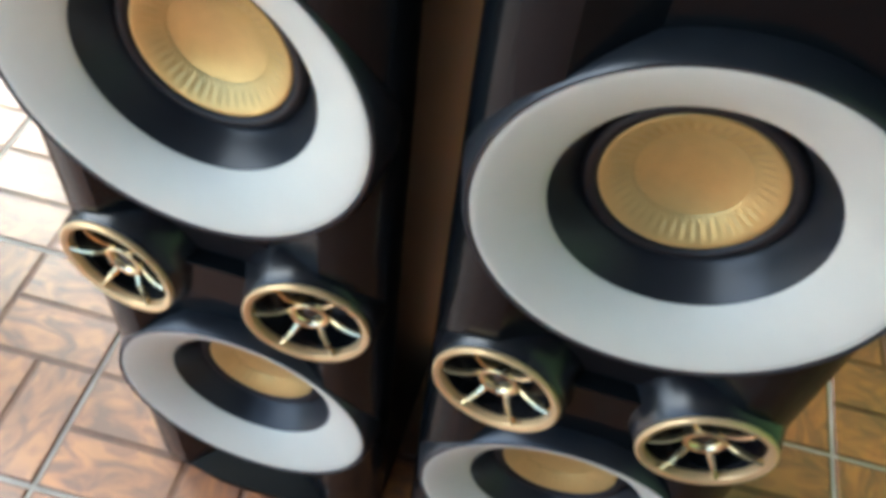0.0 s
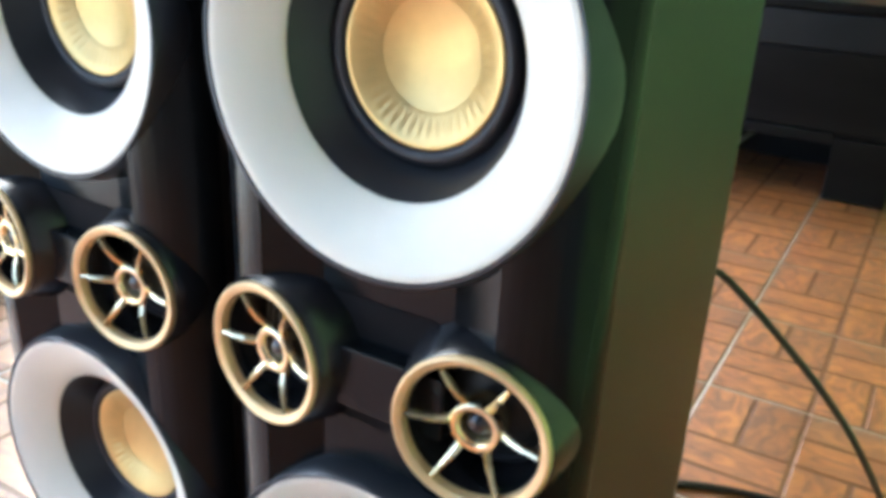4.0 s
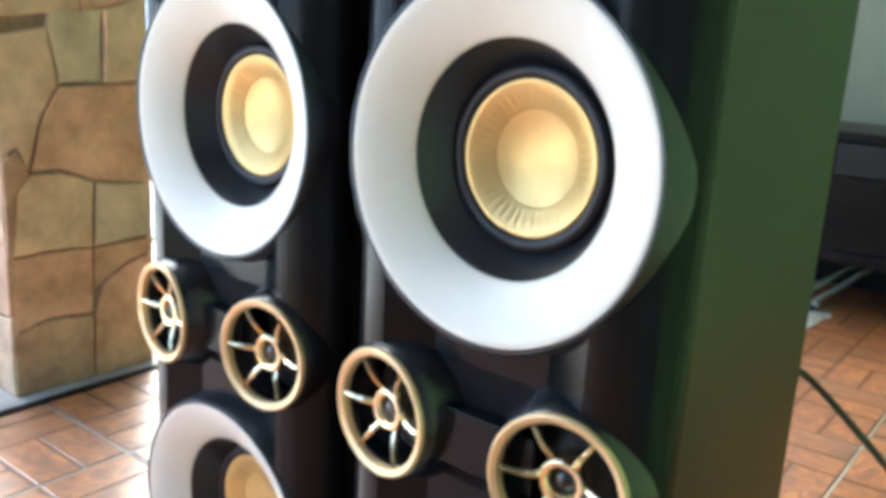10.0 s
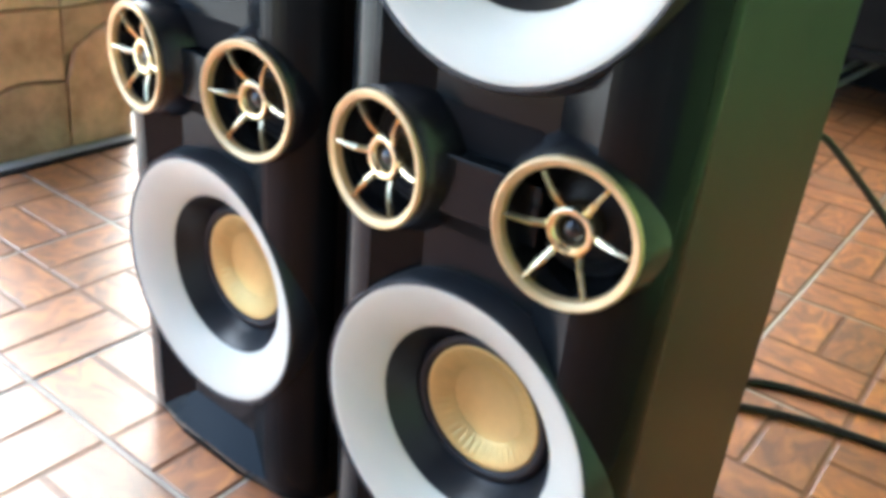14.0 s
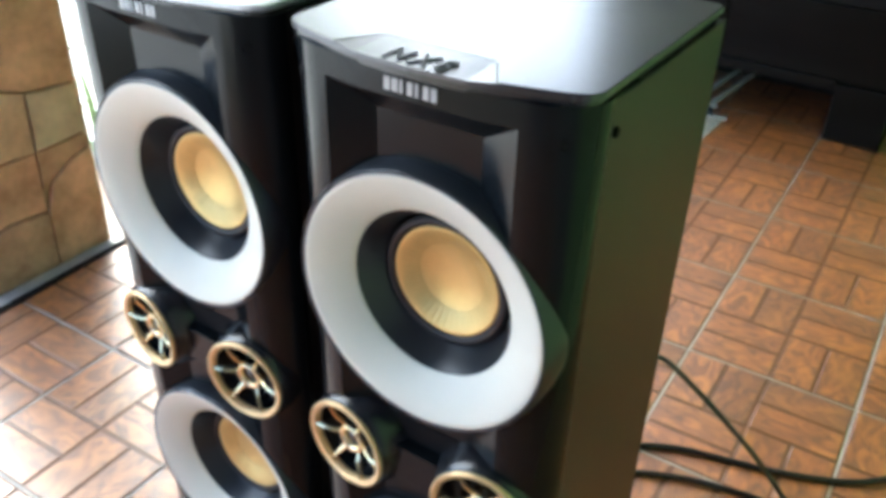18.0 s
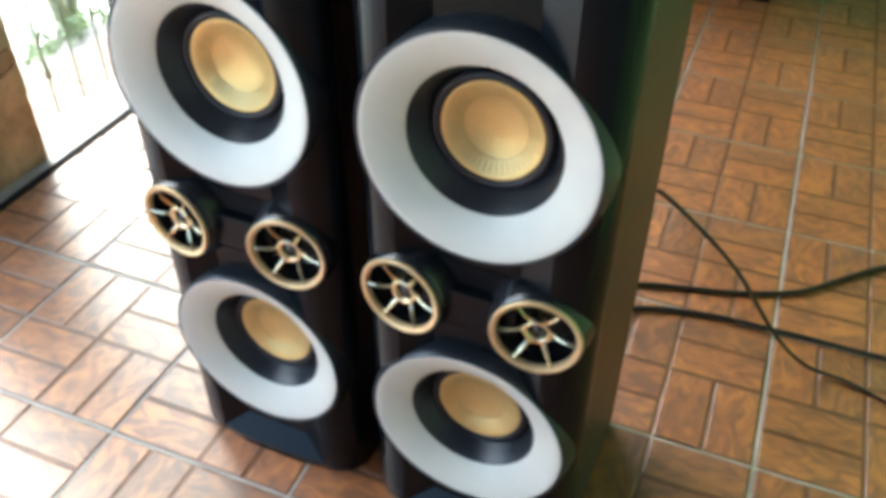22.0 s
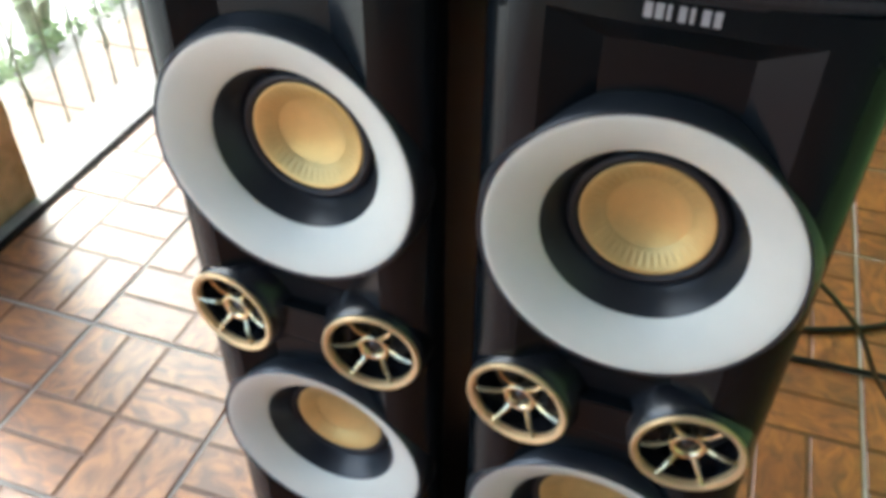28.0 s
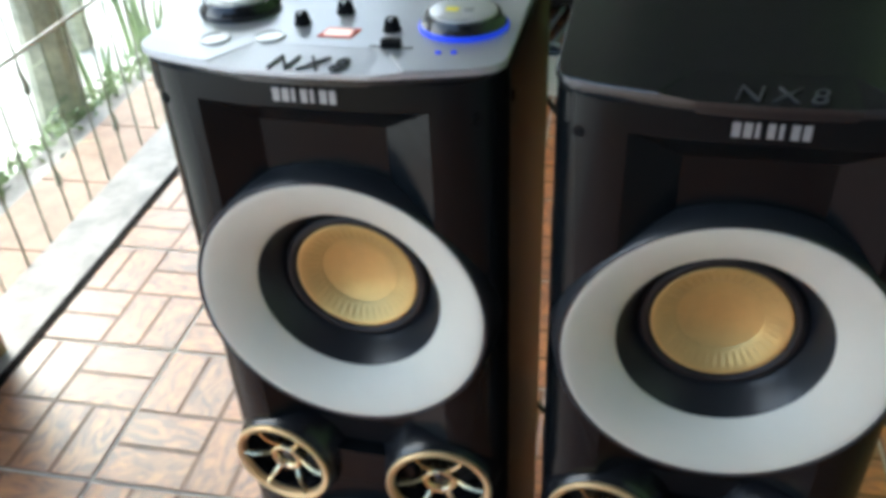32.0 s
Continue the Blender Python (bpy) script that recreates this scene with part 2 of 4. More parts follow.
M_WHITEPIPE = shader("white_pipe", (0.34, 0.34, 0.32), 0.4, vary=0.12, scale=20)
M_RAIL = shader("white_rail", (0.8, 0.8, 0.77), 0.4, vary=0.08, scale=20)
M_WHITE_PATCH = shader("white_patch", (0.72, 0.72, 0.68), 0.85, vary=0.12, scale=25, bump=0.2, bump_scale=300)
M_SLIPPER = shader("slipper_foam", (0.02, 0.03, 0.05), 0.6, vary=0.3, scale=30, bump=0.1, bump_scale=200)
M_REDTHING = shader("red_plastic", (0.62, 0.055, 0.015), 0.4, vary=0.1, scale=10)
M_ORANGE = shader("orange_plastic", (0.75, 0.3, 0.04), 0.45, vary=0.1, scale=10)
M_CABLE = shader("cable_rubber", (0.014, 0.014, 0.016), 0.4, vary=0.2, scale=50)
M_GROUND = shader("yard_concrete", (0.75, 0.74, 0.7), 0.85, vary=0.12, scale=1.2, bump=0.2, bump_scale=30)
M_YARDWALL = shader("white_yard_wall", (0.8, 0.8, 0.77), 0.8, vary=0.06, scale=2, bump=0.1, bump_scale=30)
M_LEAF = shader("leaf", (0.36, 0.47, 0.25), 0.5, vary=0.5, scale=6)
M_COVER = shader("pale_leaf", (0.4, 0.5, 0.3), 0.5, vary=0.35, scale=20)
M_PAPER = shader("yellow_paper", (0.68, 0.66, 0.4), 0.6, vary=0.2, scale=18)
M_BARK = shader("bark", (0.44, 0.45, 0.36), 0.85, vary=0.4, scale=14, bump=0.5, bump_scale=60)


# ---- mesh helpers ----
def part(name, bm, material, parent=None, label="", smooth=False, m=None, sharp=35):
    """Links a bmesh as one mesh object under a thing or a part."""
    me = bpy.data.meshes.new(name)
    bm.to_mesh(me)
    bm.free()
    me.materials.append(material)
    if smooth:
        me.polygons.foreach_set("use_smooth", [True] * len(me.polygons))
        me.set_sharp_from_angle(angle=radians(sharp))
    ob = new(name, me)
    if parent:
        ob.parent = parent
    if m is not None:
        ob.matrix_basis = m
    if label:
        ob["label"] = label
    return ob


def empty(name, m, label, category, group="", kind=""):
    ob = new(name)
    ob.matrix_basis = m
    ob.empty_display_size = 0.05
    return tagged(ob, label, category, group, kind)


def box(x0, y0, z0, x1, y1, z1, bevel=0.0, bm=None):
    bm = bm or bmesh.new()
    made = bmesh.ops.create_cube(bm, size=1, matrix=Matrix.LocRotScale(((x0 + x1) / 2, (y0 + y1) / 2, (z0 + z1) / 2), None, (x1 - x0, y1 - y0, z1 - z0)))
    if bevel:
        edges = {e for v in made["verts"] for e in v.link_edges}
        bmesh.ops.bevel(bm, geom=list(edges), offset=bevel, segments=2, affect="EDGES", profile=0.6)
    return bm


def lathe(profile, segs=64, bm=None, centre=(0, 0), ripple=None):
    """Turns (radius, y) points round the y axis. ripple(i, k): a shift in y for point i at step k."""
    bm = bm or bmesh.new()
    rings = []
    for i, (r, y) in enumerate(profile):
        if r < 1e-6:
            rings.append([bm.verts.new((centre[0], y, centre[1]))])
            continue
        ring = []
        for k in range(segs):
            a = 2 * math.pi * k / segs
            dy = ripple(i, k) if ripple else 0
            ring.append(bm.verts.new((centre[0] + r * math.cos(a), y + dy, centre[1] + r * math.sin(a))))
        rings.append(ring)
    for a, b in zip(rings, rings[1:]):
        for k in range(segs):
            n = (k + 1) % segs
            if len(a) == 1 and len(b) == 1:
                continue
            if len(b) == 1:
                bm.faces.new((a[k], a[n], b[0]))
            elif len(a) == 1:
                bm.faces.new((a[0], b[n], b[k]))
            else:
                bm.faces.new((a[k], a[n], b[n], b[k]))
    bmesh.ops.recalc_face_normals(bm, faces=bm.faces)
    return bm


def prism(outline, axis, lo, hi, bevel=0.0, bm=None):
    """A plane outline pushed from lo to hi along axis 'x', 'y' or 'z'."""
    bm = bm or bmesh.new()

    def at(u, v, w):
        return {"x": (w, u, v), "y": (u, w, v), "z": (u, v, w)}[axis]

    a = [bm.verts.new(at(u, v, lo)) for u, v in outline]
    b = [bm.verts.new(at(u, v, hi)) for u, v in outline]
    bm.faces.new(a)
    top = bm.faces.new(b)
    for k in range(len(a)):
        n = (k + 1) % len(a)
        bm.faces.new((a[k], a[n], b[n], b[k]))
    bmesh.ops.recalc_face_normals(bm, faces=bm.faces)
    if bevel:
        bmesh.ops.bevel(bm, geom=list(top.edges), offset=bevel, segments=2, affect="EDGES", profile=0.6)
    return bm


def tube(points, radius, segs=10, bm=None, ends=None):
    """A round bar along points, tapering to ends where given."""
    bm = bm or bmesh.new()
    pts = [Vector(p) for p in points]
    rings = []
    side = None
    for i, p in enumerate(pts):
        d = (pts[min(i + 1, len(pts) - 1)] - pts[max(i - 1, 0)]).normalized()
        if side is None:
            side = d.orthogonal().normalized()
        side = (side - d * side.dot(d)).normalized()
        up = d.cross(side)
        r = radius if ends is None else radius + (ends - radius) * i / (len(pts) - 1)
        rings.append([bm.verts.new(p + r * (math.cos(2 * math.pi * k / segs) * side + math.sin(2 * math.pi * k / segs) * up)) for k in range(segs)])
    for a, b in zip(rings, rings[1:]):
        for k in range(segs):
            bm.faces.new((a[k], a[(k + 1) % segs], b[(k + 1) % segs], b[k]))
    bm.faces.new(rings[0][::-1])
    bm.faces.new(rings[-1])
    return bm


def smooth_path(points, steps=10):
    pts = [Vector(p) for p in points]
    out = []
    for i in range(len(pts) - 1):
        p0, p1, p2, p3 = pts[max(i - 1, 0)], pts[i], pts[i + 1], pts[min(i + 2, len(pts) - 1)]
        for s in range(steps):
            u = s / steps
            out.append(0.5 * (2 * p1 + (p2 - p0) * u + (2 * p0 - 5 * p1 + 4 * p2 - p3) * u * u + (3 * p1 - p0 - 3 * p2 + p3) * u ** 3))
    return out + [pts[-1]]


# ---- the room ----
FLOOR_X0, FLOOR_X1, FLOOR_Y0, FLOOR_Y1 = -1.285, 0.96, -1.75, 3.3
floor = tagged(part("floor", box(FLOOR_X0 - 0.13, FLOOR_Y0, -0.08, FLOOR_X1, FLOOR_Y1, -0.0028), M_GROUT), "glossy terracotta floor of parquet-patterned tiles with pale grout", "floor", kind="structure")
ceiling = tagged(part("ceiling", box(-1.72, FLOOR_Y0, 2.6, FLOOR_X1, FLOOR_Y1 + 0.1, 2.72), M_CEIL), "dark wooden porch ceiling", "ceiling", kind="structure")
tagged(part("wall_north_grey", box(-1.285, FLOOR_Y1, -0.08, -0.18, FLOOR_Y1 + 0.1, 2.6), M_PALE), "pale grey painted wall behind the dark console", "wall", kind="structure")
tagged(part("wall_north", box(-0.178, FLOOR_Y1, -0.08, FLOOR_X1, FLOOR_Y1 + 0.1, 1.35), M_WALL), "green painted wall behind the console", "wall", kind="structure")
# added above the view: dark upper wall so lids and floor reflect less
tagged(part("added_dark_upper_wall", box(-0.178, FLOOR_Y1, 1.351, FLOOR_X1, FLOOR_Y1 + 0.1, 2.6), M_CEIL), "unseen dark upper wall added to keep reflections dim", "wall", kind="structure")
tagged(part("wall_east", box(FLOOR_X1, -0.35, -0.08, FLOOR_X1 + 0.1, FLOOR_Y1 + 0.1, 2.6), M_WALL), "green painted side wall", "wall", kind="structure")
# added unseen end of the east wall, dull grey to dim reflections
tagged(part("added_wall_east_end", box(FLOOR_X1, FLOOR_Y0, -0.08, FLOOR_X1 + 0.1, -0.351, 2.6), M_ADDED_WALL), "unseen dull grey end added to the side wall", "wall", kind="structure")
# added unseen wall behind the camera, darkens the front floor and its reflections
tagged(part("added_wall_south", box(-0.45, FLOOR_Y0 - 0.1, -0.08, FLOOR_X1 + 0.1, FLOOR_Y0, 2.6), M_ADDED_WALL), "unseen grey wall added behind the camera to block light", "wall", kind="structure")
# added wall, keeps low western light off the floor by the console
tagged(part("added_wall_west", box(-1.4, 2.3, -0.02, -1.3, FLOOR_Y1 + 0.1, 1.55), M_ADDED_WALL), "low grey wall added to shade the floor beside the console", "wall", kind="structure")
tagged(part("parapet", box(-1.285, FLOOR_Y0 - 0.1, -0.08, -0.451, FLOOR_Y0, 0.3), M_PALE), "low pale kerb wall at the open end of the porch", "wall", kind="structure")
ground = tagged(part("ground", box(-60, -60, -0.3, 60, 60, -0.22), M_GROUND), "pale sunlit concrete yard", "ground", kind="structure")
tagged(part("terrace_base", box(-1.84, FLOOR_Y0, -0.22, -1.285, FLOOR_Y1 + 0.1, -0.03), M_SILL), "grey concrete edge under the porch", "terrace", kind="structure")
tagged(part("yard_wall", box(-7.2, -12, -0.22, -7.0, 14, 1.9), M_YARDWALL), "white yard wall in the sun", "wall", kind="structure")

# sill at the open side: dark joint, grey strip, terracotta ledge
SILL = pose(-1.288, 0.3, 0, 0, 0, 2.2)
S0, S1 = FLOOR_Y0 - 0.3, FLOOR_Y1 - 0.3
tagged(part("sill_joint", box(-0.021, S0, -0.03, 0.0, S1, 0.003), M_STRIP, m=SILL), "dark joint along the floor edge", "sill", kind="structure")
tagged(part("sill_strip", box(-0.175, S0, -0.03, -0.021, S1, 0.002), M_SILL, m=SILL), "worn grey sill along the porch edge", "sill", kind="structure")
ledge = tagged(part("ledge", box(-0.39, S0, -0.03, -0.175, S1, -0.006), M_GROUT, m=SILL), "terracotta tiled ledge under the fence", "ledge", kind="structure")

# ---- pillar clad in flagstones ----
PX, PY0, PY1 = -1.345, 0.225, 0.548
pillar = empty("stone_pillar", pose(0, 0, 0), "porch pillar clad in tan, orange and grey flagstones with dark joints", "pillar")
part("core", box(PX - 0.33, PY0 + 0.012, 0, PX - 0.012, PY1 - 0.012, 2.6), M_MORTAR, pillar)


def stone(outline, face, material):
    """A slab with a broken outline; face: 'front' looks to the speakers, 'left' and 'right' to the sides."""
    pts = []
    n = len(outline)
    for i in range(n):
        a, b = Vector(outline[i]), Vector(outline[(i + 1) % n])
        for u in (0.0, 0.34, 0.67):
            p = a.lerp(b, u)
            j = 0.0022 if u else 0.0
            pts.append((p.x + random.uniform(-j, j), p.y + random.uniform(-j, j)))
    c = Vector((sum(p[0] for p in pts) / len(pts), sum(p[1] for p in pts) / len(pts)))
    pts = [tuple(c + (Vector(p) - c) * (1 - 0.003 / max((Vector(p) - c).length, 0.02))) for p in pts]
    d = random.uniform(0.0, 0.006)
    if face == "front":
        bm = prism(pts, "x", PX - 0.015, PX - 0.003 + d, 0.004)
    elif face == "left":
        bm = prism(pts, "y", PY0 + 0.014, PY0 + 0.002 - d, 0.004)
    else:
        bm = prism(pts, "y", PY1 - 0.014, PY1 - 0.004 + d, 0.004)
    return part("stone", bm, material, pillar)


TAN, ORANGE, GREY, BROWN = M_STONES
for outline, mat in (
    (((0.225, 0.0), (0.400, 0.0), (0.404, 0.148), (0.300, 0.156), (0.225, 0.135)), BROWN),
    (((0.400, 0.0), (0.548, 0.0), (0.548, 0.272), (0.480, 0.248), (0.428, 0.215), (0.404, 0.148)), ORANGE),
    (((0.225, 0.135), (0.300, 0.156), (0.404, 0.148), (0.408, 0.298), (0.330, 0.302), (0.235, 0.300)), ORANGE),
    (((0.408, 0.298), (0.404, 0.200), (0.428, 0.215), (0.480, 0.248), (0.548, 0.272), (0.548, 0.305)), BROWN),
    (((0.235, 0.300), (0.330, 0.302), (0.408, 0.298), (0.417, 0.441), (0.345, 0.470), (0.280, 0.470), (0.250, 0.430)), TAN),
    (((0.408, 0.298), (0.548, 0.305), (0.548, 0.430), (0.417, 0.441)), GREY),
    (((0.225, 0.300), (0.235, 0.300), (0.250, 0.430), (0.280, 0.470), (0.255, 0.520), (0.225, 0.500)), BROWN),
    (((0.280, 0.470), (0.345, 0.470), (0.417, 0.441), (0.548, 0.430), (0.548, 0.650), (0.446, 0.648), (0.350, 0.645), (0.310, 0.580)), ORANGE),
    (((0.225, 0.500), (0.255, 0.520), (0.280, 0.470), (0.310, 0.580), (0.350, 0.645), (0.330, 0.760), (0.225, 0.740)), TAN),
    (((0.350, 0.645), (0.446, 0.648), (0.450, 0.800), (0.335, 0.790), (0.330, 0.760)), GREY),
    (((0.446, 0.648), (0.548, 0.650), (0.548, 0.830), (0.450, 0.800)), TAN),
):
    stone(outline, "front", mat)
random.seed(5)
z = 0.8
while z < 2.55:
    h = random.uniform(0.13, 0.2)
    y = 0.36 + random.uniform(-0.06, 0.08)
    top = min(z + h, 2.6)
    stone(((0.225, z - 0.03), (y, z - 0.01), (y + 0.01, top), (0.225, top - 0.03)), "front", random.choice(M_STONES))
    stone(((y, z - 0.01), (0.548, z + 0.02), (0.548, top + 0.02), (y + 0.01, top)), "front", random.choice(M_STONES))
    z += h
for face in ("left", "right"):
    z = 0.0
    while z < 2.5:
        h = random.uniform(0.1, 0.19)
        x = PX - 0.16 + random.uniform(-0.06, 0.06)
        stone(((PX - 0.33, z), (x, z), (x + 0.01, z + h), (PX - 0.33, z + h)), face, random.choice(M_STONES))
        stone(((x, z), (PX, z), (PX, z + h), (x + 0.01, z + h)), face, random.choice(M_STONES))
        z += h

post = tagged(part("gate_post", tube([(-1.43, 0.16, 0.0), (-1.43, 0.16, 2.6)], 0.027, 16), M_POST, smooth=True), "green painted steel post beside the stone pillar", "post")

# ---- fence ----
fence = empty("fence", pose(-1.488, 0.83, 0, 0, 0, 2.6), "thin grey-green iron garden fence on the ledge", "fence")
part("rail", tube([(0, -0.25, 0.95), (0, 1.45, 0.95)], 0.008, 8), M_FENCE, fence)
part("rail", box(-0.004, -0.25, 0.451, 0.004, 1.45, 0.46, 0.001), M_RAIL, fence, "pale flat middle rail")
bar_bm = tube([(0, 0, -0.006), (0, 0, 1.0)], 0.0031, 8)
bar = part("bar", bar_bm, M_FENCE, fence, m=pose(0, -0.203, 0))
bar_mesh = bar.data
for k in range(1, 17):
    b = new("bar", bar_mesh)
    b.parent = fence
    b.matrix_basis = pose(0, -0.203 + 0.1015 * k, 0)
leaf_path = [(0, 0, -0.04), (0, 0.004, -0.02), (0, 0.001, 0), (0, -0.003, 0.02), (0, 0, 0.04)]
ornament = part("ornament", tube(leaf_path, 0.008, 8, ends=0.003), M_FENCE, fence, "small iron leaf ornament", m=pose(0, -0.1015, 0.145))
for k, zc in ((1, 0.4), (4, 0.145), (4, 0.4), (7, 0.145), (7, 0.4), (10, 0.145), (10, 0.4), (13, 0.145), (13, 0.4), (16, 0.145), (16, 0.4)):
    b = new("ornament", ornament.data)
    b.parent = fence
    b.matrix_basis = pose(0, -0.203 + 0.1015 * k, zc)


# ---- garden behind the fence ----
def leaf_mesh(name, count, spread, height, base, length, width, rng):
    """Many arching strap leaves from one clump."""
    bm = bmesh.new()
    for _ in range(count):
        a = rng.uniform(0, 2 * math.pi)
        r = spread * math.sqrt(rng.random())
        root = Vector((r * math.cos(a), r * math.sin(a), base))
        lean = Vector((math.cos(a), math.sin(a), 0)) * rng.uniform(0.1, 0.55)
        ll = length * rng.uniform(0.6, 1.2)
        side = Vector((-math.sin(a), math.cos(a), 0)) * width * rng.uniform(0.6, 1.2)
        prev = None
        for s in range(5):
            u = s / 4
            c = root + Vector((0, 0, 1)) * height * (u - 0.45 * u * u) * ll + lean * ll * u * u
            w = side * (1 - u) ** 0.7 if s < 4 else side * 0.02
            now = (bm.verts.new(c - w), bm.verts.new(c + w))
            if prev:
                bm.faces.new((prev[0], prev[1], now[1], now[0]))
            prev = now
    return bm


rng = random.Random(3)
for k, (px, py, n, hh) in enumerate(((-1.95, 0.72, 14, 0.9), (-2.0, 1.0, 12, 0.8), (-1.95, 1.42, 16, 0.45), (-1.95, 1.95, 12, 0.7), (-2.1, 2.5, 14, 0.9), (-2.2, 0.45, 14, 0.8))):
    shrub = empty("garden_shrub", pose(px, py, -0.22, 0, 0, k * 50), "green strap-leaved garden plant behind the fence", "plant", "garden plants")
    part("leaves", leaf_mesh("leaves", n, 0.14, 1.0, 0.0, hh, 0.014, rng), M_LEAF, shrub)
    part("stalk", tube([(0, 0, -0.01), (0.02, 0.01, 0.12)], 0.03, 8, ends=0.015), M_BARK, shrub)
for k, (px, py, r, h) in enumerate(((-1.96, 1.68, 0.085, 2.4), (-2.5, 2.6, 0.05, 2.2))):
    tree = empty("garden_tree", pose(px, py, -0.23), "slim garden tree with a pale bare trunk", "tree", "garden trees")
    part("trunk", tube(smooth_path([(0, 0, 0), (0.02, 0.03, h * 0.3), (-0.03, 0.05, h * 0.7), (0.02, 0.02, h)], 5), r, 10, ends=r * 0.6), M_BARK, tree, smooth=True)
    for j in range(3):
        a = j * 2.1 + k
        part("limb", tube(smooth_path([(0, 0, h * 0.8), (0.18 * math.cos(a), 0.18 * math.sin(a), h * 0.95), (0.4 * math.cos(a), 0.4 * math.sin(a), h * 1.15)], 4), r * 0.45, 8, ends=r * 0.15), M_BARK, tree)
    cb = bmesh.new()
    for _ in range(700):
        d = Vector((rng.gauss(0, 0.3), rng.gauss(0, 0.3), rng.gauss(0, 0.2)))
        c = Vector((0, 0, h * 1.12)) + d
        u = Vector((rng.uniform(-1, 1), rng.uniform(-1, 1), rng.uniform(-1, 1))).normalized() * 0.05
        v = u.orthogonal().normalized() * 0.022
        cb.faces.new([cb.verts.new(c - u), cb.verts.new(c + v), cb.verts.new(c + u), cb.verts.new(c - v)])
    part("crown", cb, M_LEAF, tree)

forked = empty("garden_tree", pose(-1.92, 1.16, -0.23), "slim forked garden tree with a mottled grey trunk", "tree", "garden trees")
part("trunk", tube(smooth_path([(0, 0, 0), (0.0, 0.03, 0.1), (-0.01, 0.07, 0.22)], 5), 0.042, 10, ends=0.034), M_BARK, forked, smooth=True)
part("limb", tube(smooth_path([(-0.01, 0.06, 0.19), (-0.02, 0.04, 0.4), (-0.05, 0.0, 0.8), (-0.1, -0.06, 1.6), (-0.1, -0.1, 2.3)], 6), 0.028, 10, ends=0.014), M_BARK, forked, smooth=True)
part("limb", tube(smooth_path([(-0.005, 0.08, 0.19), (0.0, 0.13, 0.36), (-0.01, 0.17, 0.7), (-0.03, 0.24, 1.5), (-0.02, 0.3, 2.2)], 6), 0.022, 10, ends=0.011), M_BARK, forked, smooth=True)
cb = bmesh.new()
for _ in range(700):
    c = Vector((-0.06, 0.1, 2.35)) + Vector((rng.gauss(0, 0.25), rng.gauss(0, 0.3), rng.gauss(0, 0.18)))
    u = Vector((rng.uniform(-1, 1), rng.uniform(-1, 1), rng.uniform(-1, 1))).normalized() * 0.05
    v = u.orthogonal().normalized() * 0.022
    cb.faces.new([cb.verts.new(c - u), cb.verts.new(c + v), cb.verts.new(c + u), cb.verts.new(c - v)])
part("crown", cb, M_LEAF, forked)

cover = bmesh.new()
for _ in range(2600):
    c = Vector((-1.79 - 0.12 * rng.random(), rng.uniform(0.3, 3.2), rng.uniform(-0.2, 0.015)))
    u = Vector((rng.uniform(-1, 1), rng.uniform(-1, 1), rng.uniform(-0.4, 1))).normalized() * rng.uniform(0.012, 0.028)
    v = u.orthogonal().normalized() * rng.uniform(0.006, 0.012)
    cover.faces.new([cover.verts.new(p) for p in (c - u, c + v, c + u, c - v)])
tagged(part("ground_cover", cover, M_COVER), "pale green leafy ground cover along the ledge", "plants", kind="stuff")

# ---- console at the far wall ----
console = empty("console", pose(-0.3, 2.52, 0), "low dark wooden console with an open foot space", "cabinet")
part("body", box(-0.62, -0.22, 0.19, 0.47, 0.22, 0.541, 0.004), M_CONSOLE, console)
part("top", box(-0.65, -0.24, 0.542, 0.485, 0.24, 0.57, 0.006), M_CONSOLE, console)
part("bottom_rail", box(-0.61, -0.235, 0.165, 0.3, -0.2, 0.2, 0.004), M_CONSOLE, console, "dark bottom rail")
part("pedestal", box(0.3, -0.235, 0, 0.472, 0.2, 0.189, 0.004), M_CONSOLE, console)
part("pedestal", box(-0.62, -0.1, 0, -0.45, 0.2, 0.189, 0.004), M_CONSOLE, console)
part("back_panel", box(-0.44, 0.18, 0, 0.29, 0.2, 0.189, 0.002), M_CONSOLE, console)
part("paper_strip", box(-0.48, -0.2345, 0.387, -0.15, -0.2325, 0.428), M_PAPER, console, "faded yellow paper strip")
for x in (-0.35, 0.195):
    part("door", box(x - 0.265, -0.232, 0.205, x + 0.265, -0.222, 0.43, 0.003), M_CONSOLE, console)
    part("drawer_front", box(x - 0.265, -0.234, 0.436, x + 0.265, -0.222, 0.536, 0.003), M_DRAWER, console, "glossy dark drawer front")

stand = empty("folding_stand", pose(-0.43, 2.33, 0), "white metal folding stand lying under the console", "stand")
part("tube", tube([(-0.01, -0.01, 0.01), (0.115, 0.33, 0.125)], 0.01, 10), M_WHITEPIPE, stand)
part("tube", tube([(0.045, -0.01, 0.01), (0.17, 0.33, 0.125)], 0.01, 10), M_WHITEPIPE, stand)
part("foot", tube([(-0.03, -0.01, 0.01), (0.07, -0.01, 0.01)], 0.01, 10), M_WHITEPIPE, stand)
part("peg", tube([(0.07, -0.1, 0.006), (0.13, -0.09, 0.006)], 0.006, 8), M_WHITEPIPE, stand)
# thin uneven white patch lying on the tiles in front of the console
patch_bm = bmesh.new()
fold = random.Random(8)
rows_ = []
